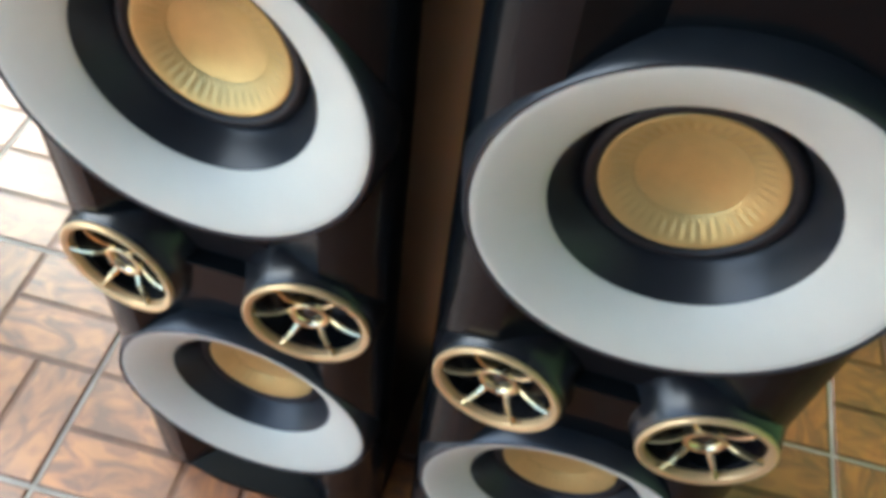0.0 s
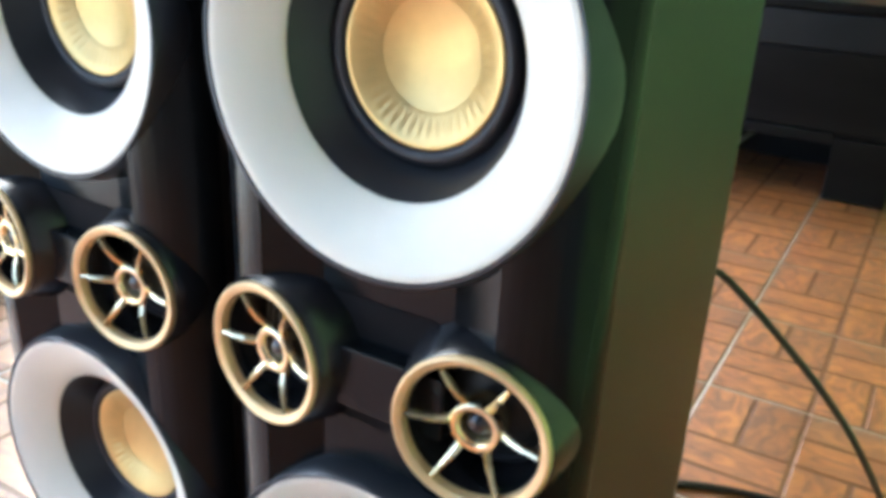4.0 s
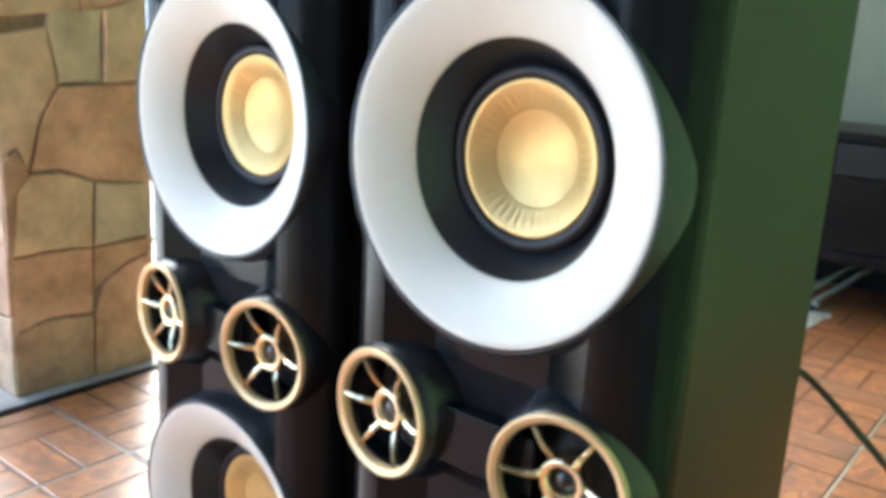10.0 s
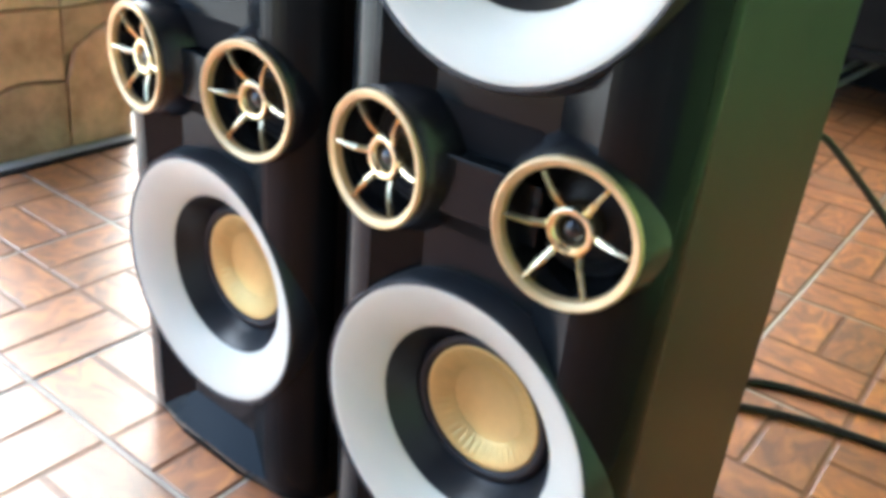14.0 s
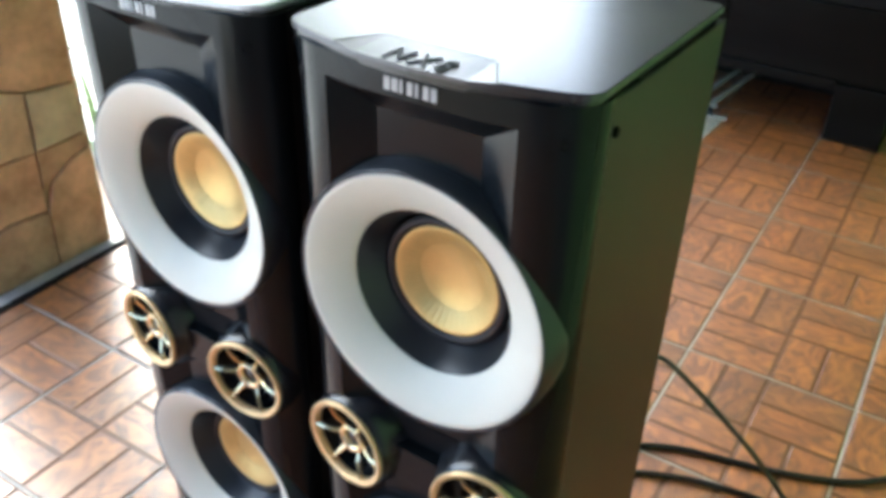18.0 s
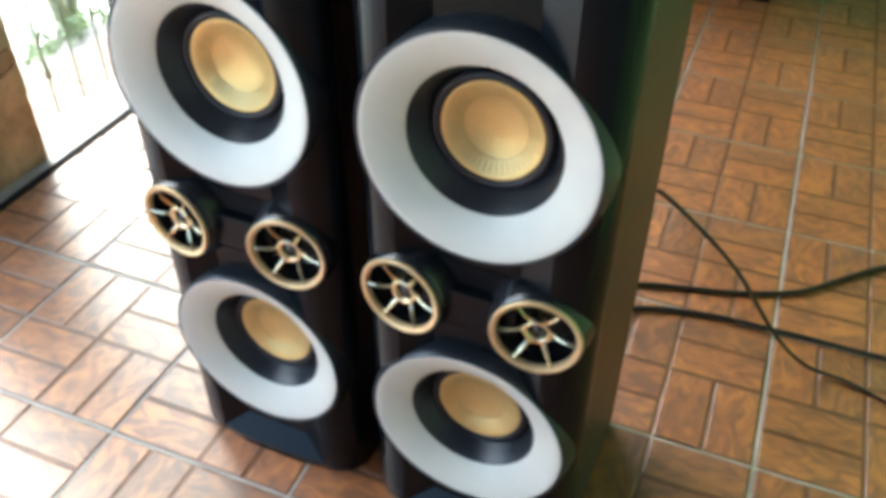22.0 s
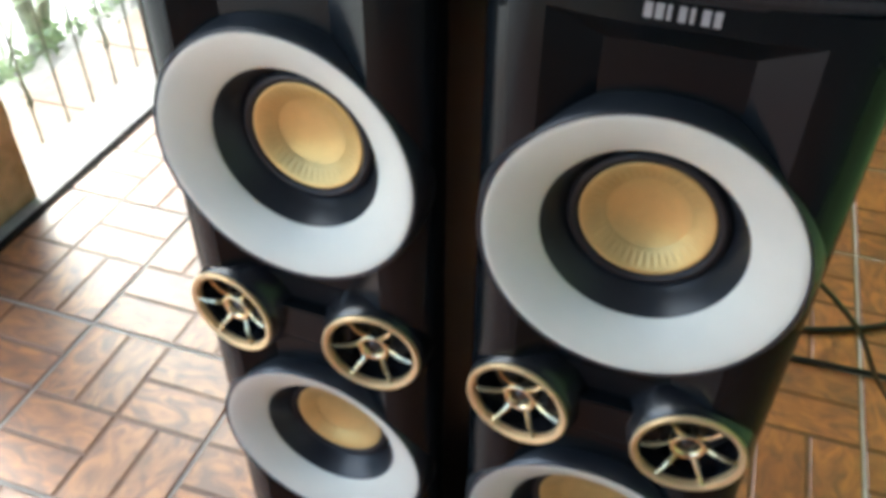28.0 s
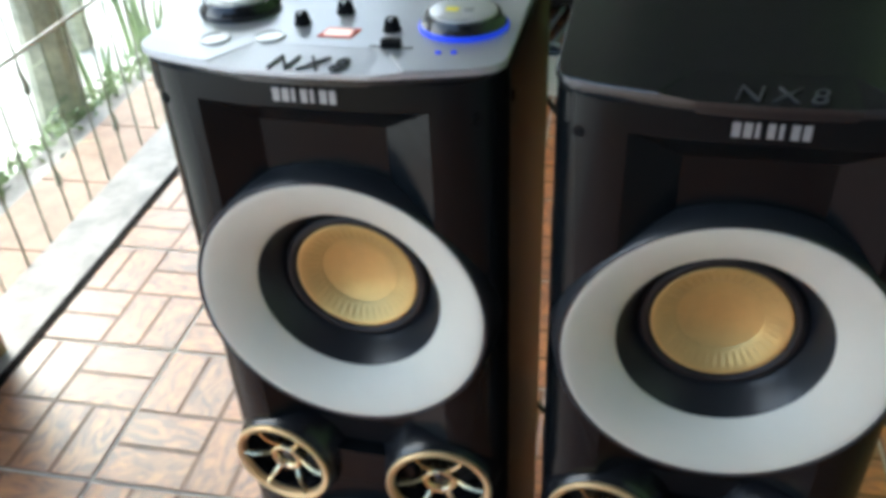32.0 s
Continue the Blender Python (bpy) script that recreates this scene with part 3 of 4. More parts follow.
for a in range(9):
    u = a / 8
    line = []
    for b in range(7):
        v = b / 6
        edge = 0.0 if a in (0, 8) or b in (0, 6) else 1.0
        line.append(patch_bm.verts.new((-0.6 + 0.29 * v + fold.uniform(-0.008, 0.008), 2.24 - 0.36 * u + 0.05 * v + fold.uniform(-0.012, 0.012), 0.001 + edge * (0.004 + 0.008 * fold.random()))))
    rows_.append(line)
for a in range(8):
    for b in range(6):
        patch_bm.faces.new((rows_[a][b], rows_[a + 1][b], rows_[a + 1][b + 1], rows_[a][b + 1]))
bmesh.ops.solidify(patch_bm, geom=patch_bm.faces[:], thickness=0.0015)
bmesh.ops.recalc_face_normals(patch_bm, faces=patch_bm.faces)
tagged(part("cloth", patch_bm, M_WHITE_PATCH, smooth=True, sharp=60), "white uneven patch on the tiled floor", "cloth")
slipper = empty("slipper", pose(-0.44, 2.29, 0, 0, 0, 62), "dark blue slipper on the tiles under the console", "slipper")
sole = [(0.042 * math.cos(radians(a)) * (1.0 if math.sin(radians(a)) > 0 else 0.85), 0.1 * math.sin(radians(a))) for a in range(0, 360, 15)]
part("sole", prism(sole, "z", 0.0, 0.018, 0.004), M_SLIPPER, slipper)
part("strap", tube(smooth_path([(-0.04, 0.03, 0.014), (-0.025, 0.035, 0.05), (0.0, 0.037, 0.06), (0.025, 0.035, 0.05), (0.04, 0.03, 0.014)], 5), 0.013, 8), M_SLIPPER, slipper, "dark strap", True)
sign = empty("wall_sign", pose(0.03, FLOOR_Y1, 0.026), "red tapered wall sign with a pale band and orange top", "sign")
part("panel", prism([(-0.2, 0.64), (0.16, 0.64), (0.215, 0.785), (-0.255, 0.785)], "y", -0.002, -0.014, 0.003), M_REDTHING, sign)
part("band", prism([(-0.255, 0.787), (0.215, 0.787), (0.225, 0.86), (-0.265, 0.86)], "y", -0.002, -0.016, 0.003), M_PALE, sign, "pale band")
dome = [(0.225, 0.862)] + [(-0.02 + 0.245 * math.cos(radians(a)), 0.862 + 0.15 * math.sin(radians(a))) for a in range(15, 166, 15)] + [(-0.265, 0.862)]
part("top", prism(dome, "y", -0.002, -0.014, 0.003), M_ORANGE, sign, "orange rounded top")

# ---- tower speakers ----
HALF, BACK = 0.155, 0.305
Z_UP, Z_LOW, Z_TW = 0.688, 0.234, 0.4645


def baffle_mesh():
    """The moulded front: a sunk channel with sloping sides between two rounded cheeks."""
    cheek = []
    for k in range(13):
        u = k / 12
        cheek.append((0.098 + (HALF - 0.098) * math.sin(u * math.pi / 2), 0.045 * (1 - math.cos(u * math.pi / 2))))
    cols = [(-x, y) for x, y in cheek[::-1]] + [(-0.056, 0.02), (0.056, 0.02)] + cheek
    rows = [0.0, 0.016, 0.05, 0.876, 0.902, 0.926]
    n = len(cols)
    bm = bmesh.new()
    grid = []
    for j, zz in enumerate(rows):
        line = []
        for i, (x, y) in enumerate(cols):
            inner = i in (13, 14)
            if inner and j not in (2, 3):
                y = -0.006
            elif not inner and abs(x) < 0.099:
                y = 0.0
            if j in (0, 5) and inner:
                y = -0.006
            line.append(bm.verts.new((x, y + (0.004 if j == 0 else 0), zz)))
        grid.append(line)
    for j in range(len(rows) - 1):
        for i in range(n - 1):
            a, b, c, d = grid[j][i], grid[j][i + 1], grid[j + 1][i + 1], grid[j + 1][i]
            if (i, j) in ((12, 1), (14, 3)):
                bm.faces.new((a, b, c))
                bm.faces.new((a, c, d))
            elif (i, j) in ((14, 1), (12, 3)):
                bm.faces.new((a, b, d))
                bm.faces.new((b, c, d))
            else:
                bm.faces.new((a, b, c, d))
    rim = [e for e in bm.edges if e.is_boundary]
    pulled = bmesh.ops.extrude_edge_only(bm, edges=rim)["geom"]
    for v in pulled:
        if isinstance(v, bmesh.types.BMVert):
            v.co.y = 0.1
    bmesh.ops.contextual_create(bm, geom=[e for e in bm.edges if e.is_boundary])
    bmesh.ops.recalc_face_normals(bm, faces=bm.faces)
    return bm


def drilled(bm, holes):
    """Cuts round openings (x, z, radius) along y through a closed mesh, down to y = 0.092."""
    body = bpy.data.meshes.new("body")
    bm.to_mesh(body)
    bm.free()
    ob = new("blank", body)
    cutters = []
    for x, zc, r in holes:
        cm = bpy.data.meshes.new("cutter")
        cb = lathe([(0.0, -0.1), (r, -0.1), (r, 0.092), (0.0, 0.092)], 96, centre=(x, zc))
        cb.to_mesh(cm)
        cb.free()
        c = new("cutter", cm)
        cutters.append(c)
        mod = ob.modifiers.new("cut", "BOOLEAN")
        mod.operation, mod.object, mod.solver = "DIFFERENCE", c, "EXACT"
    bpy.context.view_layer.update()
    done = bpy.data.meshes.new_from_object(ob.evaluated_get(bpy.context.evaluated_depsgraph_get()))
    for o in (ob, *cutters):
        bpy.data.objects.remove(o)
    out = bmesh.new()
    out.from_mesh(done)
    bpy.data.meshes.remove(done)
    return out


def ring_profile():
    pts = [(0.1385, 0.004), (0.1395, 0.0015), (0.139, -0.0005), (0.1365, -0.0008)]
    for k in range(1, 13):
        u = k / 12
        pts.append((0.1365 + (0.0932 - 0.1365) * u, -0.0008 + 0.0246 * (0.55 * u + 0.45 * u * u)))
    return pts + [(0.0921, 0.0255), (0.0921, 0.03)]


def woofer(parent, zc, label):
    unit = part("woofer", lathe([(0.1535, 0.06), (0.1505, 0.026), (0.1445, 0.002), (0.142, -0.0018), (0.1403, -0.0018), (0.1397, 0.003), (0.138, 0.02)], 96), M_HOUSING, parent, label, True, pose(0, 0, zc))
    part("ring", lathe(ring_profile(), 96), M_WHITE, unit, "white concave trim ring", True)
    part("throat", lathe([(0.0924, 0.0252), (0.091, 0.027), (0.082, 0.046), (0.0775, 0.053), (0.0745, 0.0575)], 80), M_THROAT, unit, "black sloping throat", True)
    sur = [(0.0755, 0.0585)]
    for k in range(11):
        a = math.pi * k / 10
        sur.append((0.0683 + 0.0058 * math.cos(a), 0.0565 - 0.006 * math.sin(a)))
    part("surround", lathe(sur + [(0.0618, 0.0575)], 80), M_RUBBER, unit, "black rubber surround", True)
    cone = [(0.0628, 0.0552), (0.0623, 0.0534), (0.0614, 0.0529), (0.059, 0.0537), (0.0563, 0.0548), (0.054, 0.0558), (0.0498, 0.058), (0.0458, 0.0603), (0.0434, 0.0617), (0.0424, 0.0623), (0.0416, 0.0628), (0.0407, 0.0633), (0.0398, 0.064), (0.039, 0.0647)]

    def pleat(i, k):
        if i in (5, 6, 7):
            return (0.00023, 0.0005, 0.0004)[i - 5] * math.cos(2 * math.pi * k / 6)
        return 0.0004 * math.cos(2 * math.pi * (k + i) / 4) if i in (9, 10, 11) else 0.0

    part("cone", lathe(cone, 264, ripple=pleat), M_CONE, unit, "gold pleated cone", True, sharp=70)
    cap = [(0.0391, 0.0649), (0.0385, 0.0651)] + [(0.0385 * (1 - k / 12), 0.0651 + 0.0066 * (1 - (1 - k / 12) ** 2.2)) for k in range(1, 13)]
    part("dust_cap", lathe(cap, 72), M_CONE, unit, "gold dished dust cap", True, sharp=70)
    return unit


def tweeter(parent, x, turn):
    unit = part("tweeter", lathe([(0.073, 0.06), (0.0685, 0.03), (0.06, 0.002), (0.0565, -0.0075), (0.0545, -0.0095), (0.05, -0.009), (0.0482, -0.003), (0.047, 0.03), (0.046, 0.034)], 72), M_CUP, parent, "black cup of the tweeter", True, pose(x, 0, Z_TW, 0, 0, turn))
    part("rim", lathe([(0.0558, -0.0075), (0.0567, -0.0095), (0.0566, -0.0112), (0.0558, -0.0128), (0.0546, -0.0134), (0.051, -0.0122), (0.0494, -0.0112), (0.0487, -0.009), (0.0485, -0.004)], 72), M_GOLD, unit, "gold painted rim", True)
    part("dish", lathe([(0.0462, 0.033), (0.042, 0.030), (0.040, 0.0325), (0.034, 0.029), (0.032, 0.0315), (0.024, 0.0265), (0.0, 0.026)], 48), M_RUBBER, unit, "black ribbed diaphragm", True)
    part("hub", lathe([(0.0182, 0.02), (0.0186, 0.001), (0.0178, -0.0022), (0.0165, -0.003), (0.0135, -0.0026), (0.0118, -0.001), (0.0108, 0.003), (0.0106, 0.02)], 40), M_CHROME_GOLD, unit, "gold hub ring", True)
    part("dome", lathe([(0.0107, 0.012), (0.0102, 0.006), (0.007, 0.0025), (0.004, 0.0005), (0.0, 0.0)], 32), M_BLACK, unit, "small black dome", True)
    for k in range(6):
        a = radians(60 * k - 1)
        bend = radians(60 * k - 2)
        bm = bmesh.new()
        stations = ((0.0155, a, 0.0034, 0.0035), (0.0195, a, 0.003, -0.001), (0.027, a, 0.0026, -0.0055), (0.036, (a + bend) / 2, 0.002, -0.0088), (0.0474, bend, 0.0017, -0.0108))
        prev = None
        for r, ang, w, y in stations:
            c = Vector((r * math.cos(ang), 0, r * math.sin(ang)))
            s = Vector((-math.sin(ang), 0, math.cos(ang))) * w
            ridge = bm.verts.new(c + Vector((0, y - 0.0016, 0)))
            lo = [bm.verts.new(c - s + Vector((0, y, 0))), ridge, bm.verts.new(c + s + Vector((0, y, 0))), bm.verts.new(c + s + Vector((0, y + 0.005, 0))), bm.verts.new(c - s + Vector((0, y + 0.005, 0)))]
            if prev:
                for q in range(5):
                    bm.faces.new((prev[q], prev[(q + 1) % 5], lo[(q + 1) % 5], lo[q]))
            else:
                bm.faces.new(lo[::-1])
            prev = lo
        bm.faces.new(prev)
        bmesh.ops.recalc_face_normals(bm, faces=bm.faces)
        part("spoke", bm, M_CHROME_GOLD, unit)
    return unit


def rounded(x0, z0, x1, z1, r, n=6):
    pts = []
    for cx, cz, a0 in ((x1 - r, z1 - r, 0), (x0 + r, z1 - r, 90), (x0 + r, z0 + r, 180), (x1 - r, z0 + r, 270)):
        for k in range(n + 1):
            a = radians(a0 + 90 * k / n)
            pts.append((cx + r * math.cos(a), cz + r * math.sin(a)))
    return pts


def top_outline(inset=0.0, notch=False):
    """The lid seen from above: bowed front, rounded corners, square back."""
    w, pts = HALF + 0.0005 - inset, []
    front = []
    for k in range(25):
        x = -0.135 + 0.27 * k / 24
        front.append((x, -0.013 + 0.022 * (x / 0.135) ** 2 + inset))
    if notch:
        front = [p for p in front if p[0] < -0.082] + [(-0.08, -0.0052 + inset), (-0.056, 0.034), (0.056, 0.034), (0.08, -0.0052 + inset)] + [p for p in front if p[0] > 0.082]
    corner = []
    for k in range(9):
        a = radians(288 + 72 * k / 8)
        corner.append((w - 0.0235 + 0.0235 * math.cos(a), 0.0335 + inset + 0.0235 * math.sin(a)))
    pts += [(-x, y) for x, y in corner[::-1]] + front + corner
    return pts + [(w, BACK - inset - 0.008), (w - 0.008, BACK - inset), (-w + 0.008, BACK - inset), (-w, BACK - inset - 0.008)]


def bars(parent, widths, x0, step, height, m, material, depth=0.0012, lean=0.0):
    """A row of plain bars in place of a maker's mark."""
    for k, w in enumerate(widths):
        x = x0 + k * step
        part("mark", prism([(x, 0), (x + w, 0), (x + w + lean, height), (x + lean, height)], "y", -depth, 0), material, parent, m=m)


def lettering(parent, text, size, wide, m, material):
    """Raised slanted letters, lying in the xy plane of m, centred on x."""
    cu = bpy.data.curves.new("letters", "FONT")
    cu.body, cu.size, cu.shear, cu.extrude, cu.align_x, cu.offset = text, size, 0.3, 0.0007, "CENTER", -0.00025
    cu.resolution_u, cu.space_character = 3, 1.4
    ob = new("letters_blank", cu)
    bpy.context.view_layer.update()
    me = bpy.data.meshes.new_from_object(ob.evaluated_get(bpy.context.evaluated_depsgraph_get()))
    bpy.data.objects.remove(ob)
    me.transform(Matrix.Diagonal((wide, 1, 1, 1)))
    me.name = "letters"
    me.materials.clear()
    me.materials.append(material)
    out = new("lettering", me)
    out.parent, out.matrix_basis = parent, m
    out["label"] = "dark slanted letters"
    return out


def tower(name, m, label, lid_material, skin):
    sp = empty(name, m, label, "speaker", "pair of tower speakers")
    part("cabinet", box(-HALF + 0.001, 0.1, 0.004, HALF - 0.001, BACK, 0.924, 0.004), M_SIDE, sp, "dark glossy cabinet box", True)
    part("front_baffle", drilled(baffle_mesh(), ((0, Z_UP, 0.137), (0, Z_LOW, 0.137), (-0.0878, Z_TW, 0.047), (0.0878, Z_TW, 0.047))), M_BAFFLE, sp, "black moulded front", True, sharp=14)
    for s in (-1, 1):
        face = HALF + (skin if s > 0 else 0.0003)
        part("side_panel", prism([(s * (HALF - 0.001), 0.0455), (s * HALF, 0.0455), (s * (HALF + (face - HALF) * 0.5), 0.07), (s * face, 0.11), (s * face, BACK + 0.001), (s * (HALF - 0.001), BACK + 0.001)], "z", 0.004, 0.9238), M_SIDE, sp, "smooth dark side panel", True, sharp=30)
    part("base_lip", prism([(-0.15, 0.05), (-0.125, 0.018), (-0.098, 0.004), (-0.05, -0.004), (0.05, -0.004), (0.098, 0.004), (0.125, 0.018), (0.15, 0.05)], "z", 0.0, 0.012, 0.002), M_MATTE, sp)
    part("lid_edge", prism(top_outline(0.0035), "z", 0.924, 0.9325), M_CUP, sp, "black lid edge")
    part("lid", prism(top_outline(0.0, True), "z", 0.932, 0.938, 0.0018), lid_material, sp, "grey lid with a bowed front")
    plate = bmesh.new()
    v = [plate.verts.new(p) for p in ((-0.0795, -0.0052, 0.937), (0.0795, -0.0052, 0.937), (0.0556, 0.0338, 0.938), (-0.0556, 0.0338, 0.938), (-0.055, -0.0102, 0.9352), (0.055, -0.0102, 0.9352), (-0.0795, -0.0052, 0.9315), (0.0795, -0.0052, 0.9315), (-0.055, -0.0102, 0.9315), (0.055, -0.0102, 0.9315), (0.0, -0.013, 0.9352), (0.0, -0.013, 0.9315))]
    for q in ((4, 10, 5, 2, 3), (0, 4, 3), (5, 1, 2), (6, 8, 4, 0), (8, 11, 10, 4), (11, 9, 5, 10), (9, 7, 1, 5)):
        plate.faces.new([v[i] for i in q])
    bmesh.ops.recalc_face_normals(plate, faces=plate.faces)
    logo_plate = part("badge_plate", plate, lid_material, sp, "sloping badge plate at the lid's front")
    slope = math.degrees(math.atan2(0.0028, 0.0455))
    lettering(logo_plate, "NX8", 0.0315, 0.84, pose(0.001, -0.0075, 0.9366, slope, 0, 0), M_DARKLOGO)
    bars(sp, (0.0055, 0.0055, 0.0028, 0.005, 0.0028, 0.0055, 0.0052), -0.0268, 0.0079, 0.0115, pose(0, -0.0062, 0.908), M_LOGO)
    woofer(sp, Z_UP, "upper woofer with a white ring and gold cone")
    woofer(sp, Z_LOW, "lower woofer with a white ring and gold cone")
    tweeter(sp, -0.0878, -6.5)
    tweeter(sp, 0.0878, 6.5)
    part("bridge", prism(rounded(-0.06, Z_TW - 0.027, 0.06, Z_TW + 0.022, 0.004), "y", 0.021, 0.003, 0.002), M_BAFFLE, sp, "black bridge between the tweeters")
    part("slot", prism(rounded(-0.062, Z_TW + 0.024, 0.05, Z_TW + 0.055, 0.012), "y", 0.022, 0.0188), M_MATTE, sp, "matte black vent")
    part("slot", prism(rounded(-0.062, Z_TW - 0.048, 0.05, Z_TW - 0.029, 0.008), "y", 0.022, 0.0188), M_MATTE, sp, "matte black vent")
    flap = prism(top_outline(0.0022)[:11] + top_outline(0.006)[10::-1], "z", 0.899, 0.9238)
    for v in flap.verts:
        if v.co.z < 0.91:
            v.co.z += 0.7 * max(0.0, 0.142 - abs(v.co.x))
    part("corner_flap", flap, M_BAFFLE, sp, "black corner flap under the lid", True, sharp=40)
    for s in (-1, 1):
        for zz in (0.412, 0.515):
            part("screw", lathe([(0.0, -0.001), (0.002, -0.001), (0.0022, -0.0004), (0.0042, -0.0012), (0.0045, 0.003)], 16), M_MATTE, sp, m=pose(s * 0.134, 0.0125, zz, 0, 0, s * 38))
        part("screw", lathe([(0.0, -0.001), (0.003, -0.001), (0.0045, -0.0012), (0.005, 0.002)], 16), M_MATTE, sp, m=pose(s * (HALF + (skin if s > 0 else 0.0003)), 0.056, 0.895, 0, 0, s * 90))
        part("screw", lathe([(0.0, -0.001), (0.0028, -0.001), (0.0034, -0.0003), (0.0048, -0.0012), (0.0052, 0.003)], 16), M_MATTE, sp, m=pose(s * 0.1345, 0.0105, 0.895, 0, 0, s * 36))
    return sp


right_tower = tower("tower_speaker", pose(0, 0, 0), "black tower speaker with white-ringed gold woofers and plain grey lid", M_TOP, 0.0016)
left_tower = tower("tower_speaker", pose(-0.3489, 0.0116, 0, 0, 0, -0.5), "black tower speaker with white-ringed gold woofers and mixer lid", M_PANEL, 0.0003)


def upright(profile, segs=40):
    """Turned about z: (radius, height) points."""
    bm = lathe([(r, h) for r, h in profile], segs)
    bmesh.ops.rotate(bm, cent=(0, 0, 0), matrix=Matrix.Rotation(radians(90), 3, "X"), verts=bm.verts)
    return bm


# mixer controls on the lid of the left tower
LID = 0.938
for x, y, lit in ((-0.1, 0.108, False), (0.108, 0.093, True), (0.088, 0.19, False), (-0.08, 0.2, False)):
    dial = part("jog_dial", upright([(0.0, 0.0), (0.0365, 0.0), (0.0365, 0.004), (0.033, 0.008), (0.0315, 0.012), (0.0, 0.012)]), M_BLACK, left_tower, "jog dial with a silver top", True, pose(x, y, LID))
    part("dial_top", upright([(0.0, 0.011), (0.0285, 0.011), (0.0283, 0.0135), (0.0265, 0.0145), (0.012, 0.014), (0.0, 0.014)]), M_DIAL, dial, "silver disc", True)
    if lit:
        part("light_ring", upright([(0.0382, 0.0), (0.0382, 0.002), (0.0365, 0.004), (0.033, 0.0046), (0.033, 0.0)]), M_BLUE, dial, "glowing blue ring", True)
        part("mark", box(-0.014, -0.006, 0.0138, -0.004, 0.002, 0.0151, 0.001), M_YELLOW, dial, "small yellow mark")
        part("mark", box(0.001, -0.006, 0.0138, 0.009, 0.002, 0.0151, 0.001), M_LOGO, dial, "small pale mark")
for x, y, r in ((-0.03, 0.08, 0.0065), (-0.001, 0.11, 0.0072), (0.051, 0.075, 0.0068)):
    knob = part("knob", upright([(0.0, 0.0), (r * 1.15, 0.0), (r * 1.15, 0.002), (r, 0.0025), (r * 0.92, 0.008), (r * 0.75, 0.0105), (0.0, 0.011)], 20), M_MATTE, left_tower, "black knob", True, pose(x, y, LID))
    part("pointer", box(-0.0007, -r * 0.9, 0.0095, 0.0007, -r * 0.2, 0.0116, 0.0002), M_DIAL, knob, "pale pointer line")
part("fader_slot", box(0.042, 0.0385, LID - 0.001, 0.078, 0.0405, LID + 0.0004), M_MATTE, left_tower, "thin black slot")
part("fader", box(0.052, 0.035, LID, 0.068, 0.044, LID + 0.007, 0.0015), M_MATTE, left_tower, "black fader cap")
part("display", box(-0.003, 0.056, LID, 0.019, 0.069, LID + 0.0015), M_RED, left_tower, "small pale red lit display")
part("display_frame", prism([(-0.008, 0.0535), (0.022, 0.0535), (0.025, 0.0735), (-0.004, 0.0735)], "z", LID - 0.002, LID + 0.0007), M_REDTHING, left_tower, "red display frame")
for x, y in ((-0.092, 0.037), (-0.047, 0.048)):
    part("button", upright([(0.0, -0.001), (0.0135, -0.001), (0.0132, 0.001), (0.0118, 0.0018), (0.0108, 0.0008), (0.0, 0.0008)], 24), M_DIAL, left_tower, "round silver button", True, pose(x, y, LID))
for x, y in ((0.112, 0.035), (0.1, 0.033)):
    part("indicator", upright([(0.0, 0.0), (0.0026, 0.0), (0.002, 0.0015), (0.0, 0.002)], 12), M_BLUE, left_tower, "tiny blue lamp", True, pose(x, y, LID))

# ---- cables on the floor ----
for pts, r, label in (
    (((0.150, 0.300, 0.475), (0.163, 0.33, 0.474), (0.28, 0.385, 0.34), (0.37, 0.485, 0.15), (0.45, 0.55, 0.03), (0.55, 0.56, 0.0045), (0.75, 0.47, 0.0045), (0.93, 0.36, 0.0045)), 0.0036, "thin black speaker cable hanging to the tiles"),
    (((-0.27, 0.300, 0.37), (-0.24, 0.335, 0.33), (-0.19, 0.34, 0.255), (-0.14, 0.342, 0.18), (-0.1, 0.36, 0.05), (-0.06, 0.44, 0.004), (0.04, 0.47, 0.004)), 0.004, "black cable hanging to the floor behind the speakers"),
    (((-0.235, 0.300, 0.8), (-0.215, 0.33, 0.79), (-0.19, 0.34, 0.755), (-0.16, 0.332, 0.72), (-0.14, 0.300, 0.71)), 0.0035, "black link cable hanging between the two speakers"),
    (((-0.1, 0.36, 0.006), (-0.02, 0.56, 0.0055), (0.10, 0.668, 0.0055), (0.294, 0.727, 0.0055), (0.42, 0.785, 0.0055), (0.504, 0.868, 0.0055), (0.62, 0.97, 0.0055), (0.9, 1.1, 0.0055)), 0.0055, "black power cable lying on the tiles"),
    (((-0.06, 0.36, 0.0055), (0.02, 0.52, 0.0055), (0.12, 0.597, 0.0055), (0.253, 0.638, 0.0055), (0.40, 0.65, 0.0055), (0.58, 0.656, 0.0055), (0.75, 0.67, 0.0055), (0.93, 0.66, 0.0055)), 0.0055, "black power cable lying on the tiles"),
):
    tagged(part("cable", tube(smooth_path(pts, 8), r, 8), M_CABLE, smooth=True), label, "cable", "cables")

# ---- floor tiles ----
TILE, TURN, NODE = 0.345, radians(1.7), Vector((0.400, 0.305))


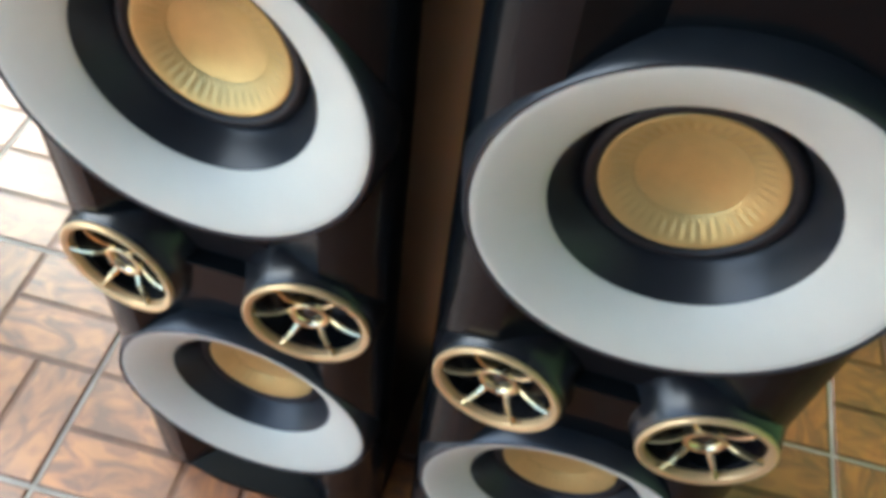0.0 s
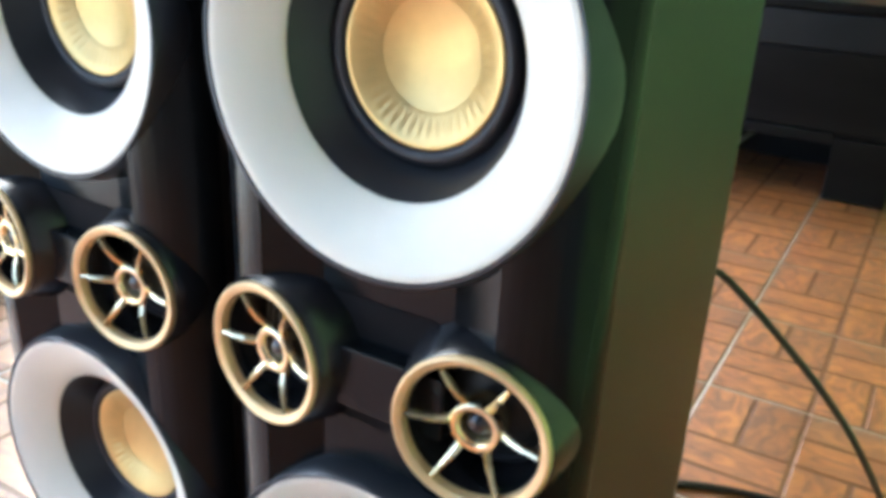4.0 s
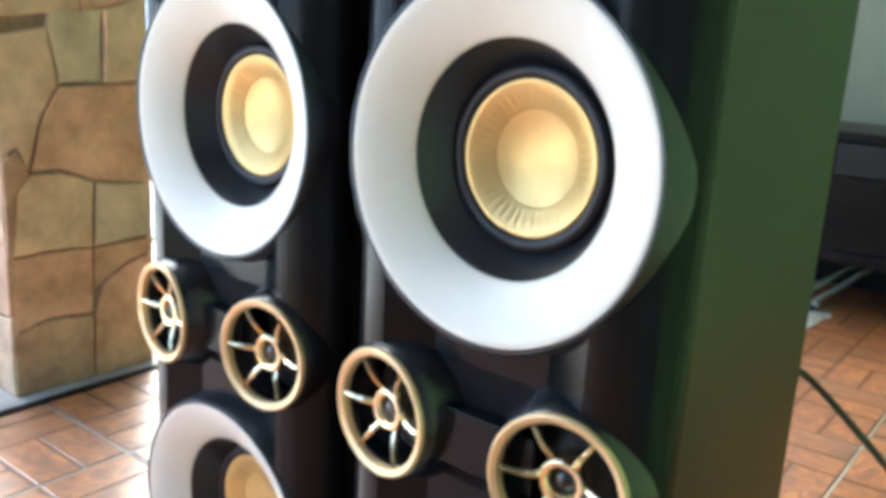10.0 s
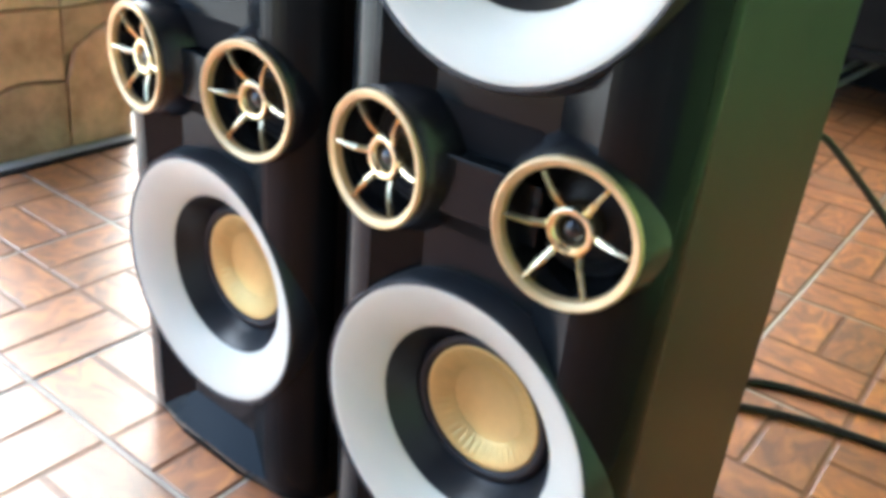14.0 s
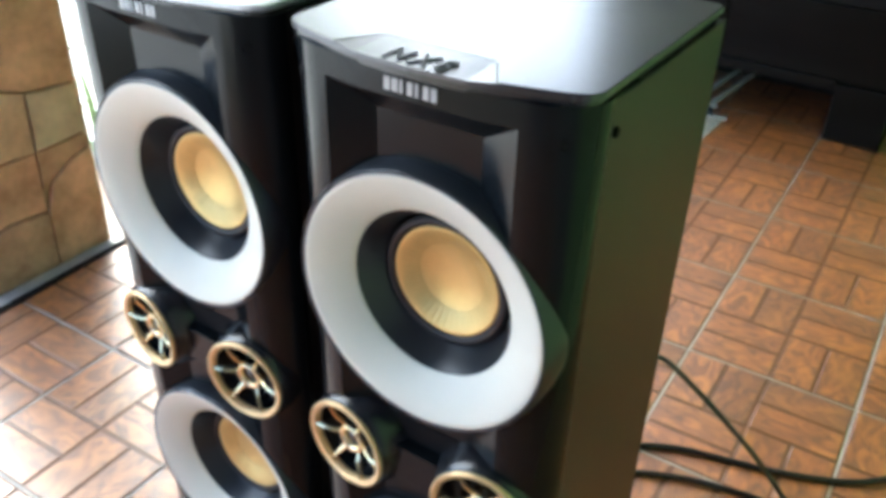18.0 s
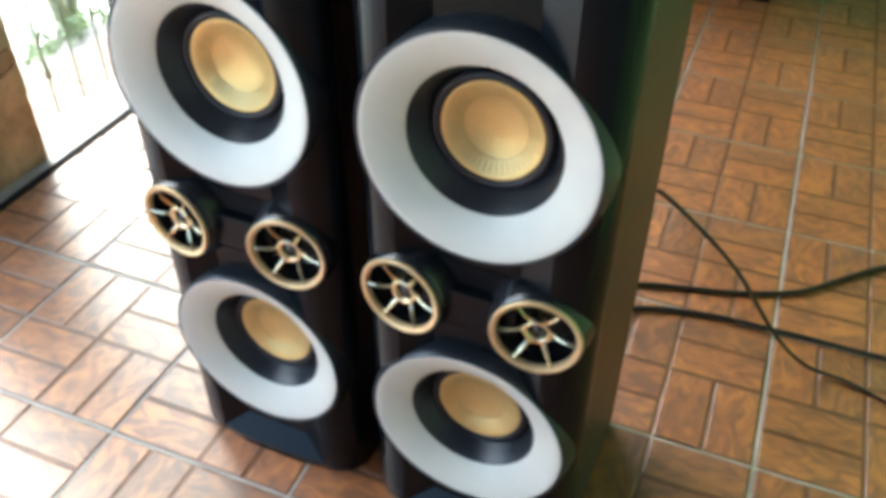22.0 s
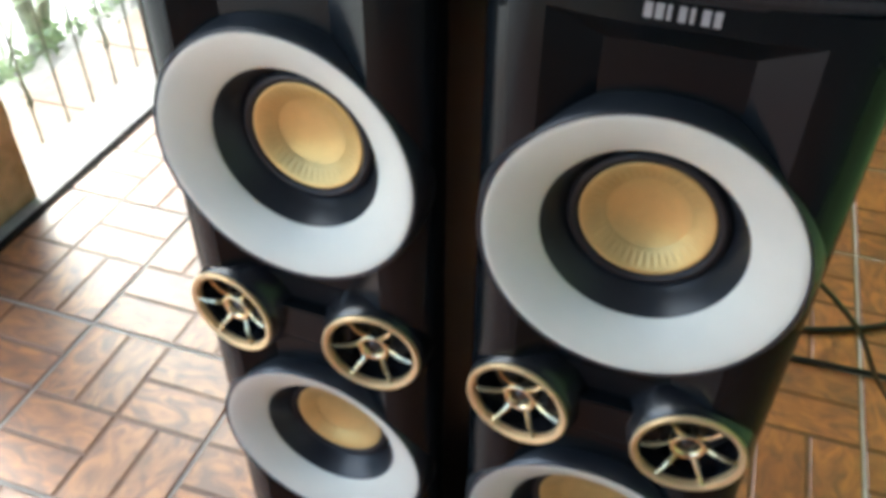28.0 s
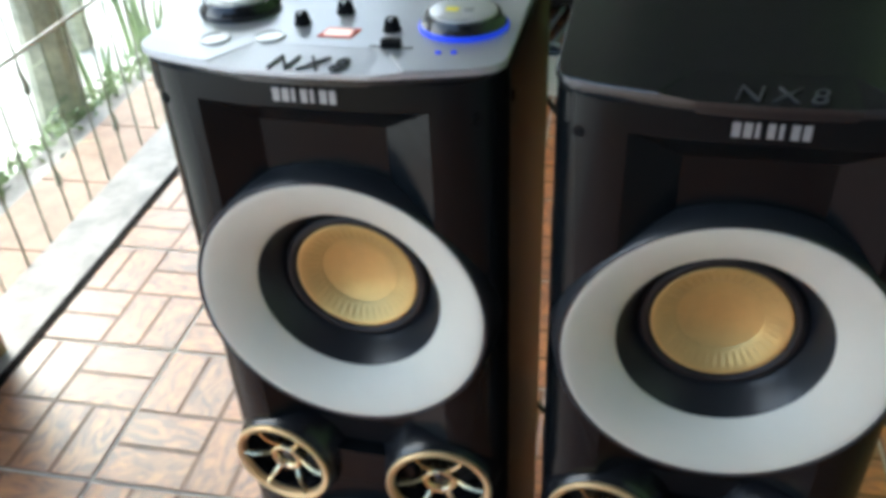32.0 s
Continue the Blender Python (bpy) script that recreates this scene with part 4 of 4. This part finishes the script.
def tile_mesh(name):
    """A pressed tile: four blocks of two planks, turned by quarters, with rounded edges and wide grooves."""
    bm = bmesh.new()
    uv = bm.loops.layers.uv.new("plank")
    edge = 0.0031
    half = TILE / 2

    def plank(x0, y0, x1, y1, zt, along_x):
        tx, ty = random.uniform(-0.0003, 0.0003), random.uniform(-0.0003, 0.0003)
        off = (random.uniform(0, 9), random.uniform(0, 9))
        rings = []
        for inset, z in ((0.0, -0.0018), (0.0014, -0.0008), (0.0032, 0.0)):
            flat = 0 if inset == 0 else 1
            a, b, c, d = x0 + inset, y0 + inset, x1 - inset, y1 - inset
            rings.append([bm.verts.new(p) for p in ((a, b, z + flat * (zt - tx - ty)), (c, b, z + flat * (zt + tx - ty)), (c, d, z + flat * (zt + tx + ty)), (a, d, z + flat * (zt - tx + ty)))])
        faces = [bm.faces.new(rings[2])]
        for lo, hi in zip(rings, rings[1:]):
            for k in range(4):
                faces.append(bm.faces.new((lo[k], lo[(k + 1) % 4], hi[(k + 1) % 4], hi[k])))
                faces[-1].material_index = 1
        for f in faces:
            for lp in f.loops:
                u, v = (lp.vert.co.x, lp.vert.co.y) if along_x else (lp.vert.co.y, lp.vert.co.x)
                lp[uv].uv = (u + off[0], v + off[1])

    g = 0.0022
    for i in range(2):
        for j in range(2):
            x0, y0 = (edge, half + g)[i], (edge, half + g)[j]
            x1, y1 = (half - g, TILE - edge)[i], (half - g, TILE - edge)[j]
            for k in range(2):
                zt = random.uniform(-0.0005, 0.0)
                if (i + j) % 2 == 0:
                    m0, m1 = ((y0, (y0 + y1) / 2 - g), ((y0 + y1) / 2 + g, y1))[k]
                    plank(x0, m0, x1, m1, zt, True)
                else:
                    m0, m1 = ((x0, (x0 + x1) / 2 - g), ((x0 + x1) / 2 + g, x1))[k]
                    plank(m0, y0, m1, y1, zt, False)
    # bed under the grooves
    bed = bm.faces.new([bm.verts.new(p) for p in ((edge, edge, -0.0016), (TILE - edge, edge, -0.0016), (TILE - edge, TILE - edge, -0.0016), (edge, TILE - edge, -0.0016))])
    bed.material_index = 1
    me = bpy.data.meshes.new(name)
    bm.to_mesh(me)
    bm.free()
    me.materials.append(M_TILE)
    me.materials.append(M_GROOVE)
    return me


tiles = [tile_mesh("tile") for _ in range(9)]
rot = Matrix.Rotation(TURN, 4, "Z")
for i in range(-6, 3):
    for j in range(-9, 10):
        corner = Vector((NODE.x, NODE.y, 0)) + rot.to_3x3() @ Vector((i * TILE, j * TILE, 0))
        place = Matrix.Translation(corner) @ rot
        xs = [(place @ Vector((u * TILE, v * TILE, 0))).x for u in (0, 1) for v in (0, 1)]
        mid = place @ Vector((TILE / 2, TILE / 2, 0))
        edge_x = SILL.translation.x - math.tan(radians(2.2)) * (mid.y - 0.3)
        ys = [(place @ Vector((u * TILE, v * TILE, 0))).y for u in (0, 1) for v in (0, 1)]
        if max(xs) < edge_x + 0.01 or min(xs) > FLOOR_X1 - 0.01 or max(ys) < FLOOR_Y0 + 0.01 or min(ys) > FLOOR_Y1 - 0.01:
            continue
        mesh = random.choice(tiles)
        cuts = []
        if min(xs) < edge_x + 0.01:
            cuts.append((SILL.translation, SILL.to_3x3() @ Vector((-1, 0, 0))))
        if max(xs) > FLOOR_X1:
            cuts.append((Vector((FLOOR_X1, 0, 0)), Vector((1, 0, 0))))
        if min(ys) < FLOOR_Y0:
            cuts.append((Vector((0, FLOOR_Y0, 0)), Vector((0, -1, 0))))
        if max(ys) > FLOOR_Y1:
            cuts.append((Vector((0, FLOOR_Y1, 0)), Vector((0, 1, 0))))
        if cuts:
            bm = bmesh.new()
            bm.from_mesh(mesh)
            inv = place.inverted()
            for at, away in cuts:
                bmesh.ops.bisect_plane(bm, geom=[*bm.verts, *bm.edges, *bm.faces], plane_co=inv @ at, plane_no=inv.to_3x3() @ away, clear_outer=True)
            mesh = bpy.data.meshes.new("tile")
            bm.to_mesh(mesh)
            bm.free()
            mesh.materials.append(M_TILE)
            mesh.materials.append(M_GROOVE)
        t = new("tile", mesh)
        t.parent = floor
        t.matrix_basis = place

# ledge slabs under the fence
slab = box(0, 0, 0, 0.21, 0.325, 0.012, 0.003)
for k in range(19):
    y = S0 + 0.01 + 0.33 * k
    if k == 0:
        first = part("slab", slab, M_LEDGE, ledge, m=pose(-0.387, y, -0.012))
    else:
        s = new("slab", first.data)
        s.parent = ledge
        s.matrix_basis = pose(-0.387, y, -0.012)
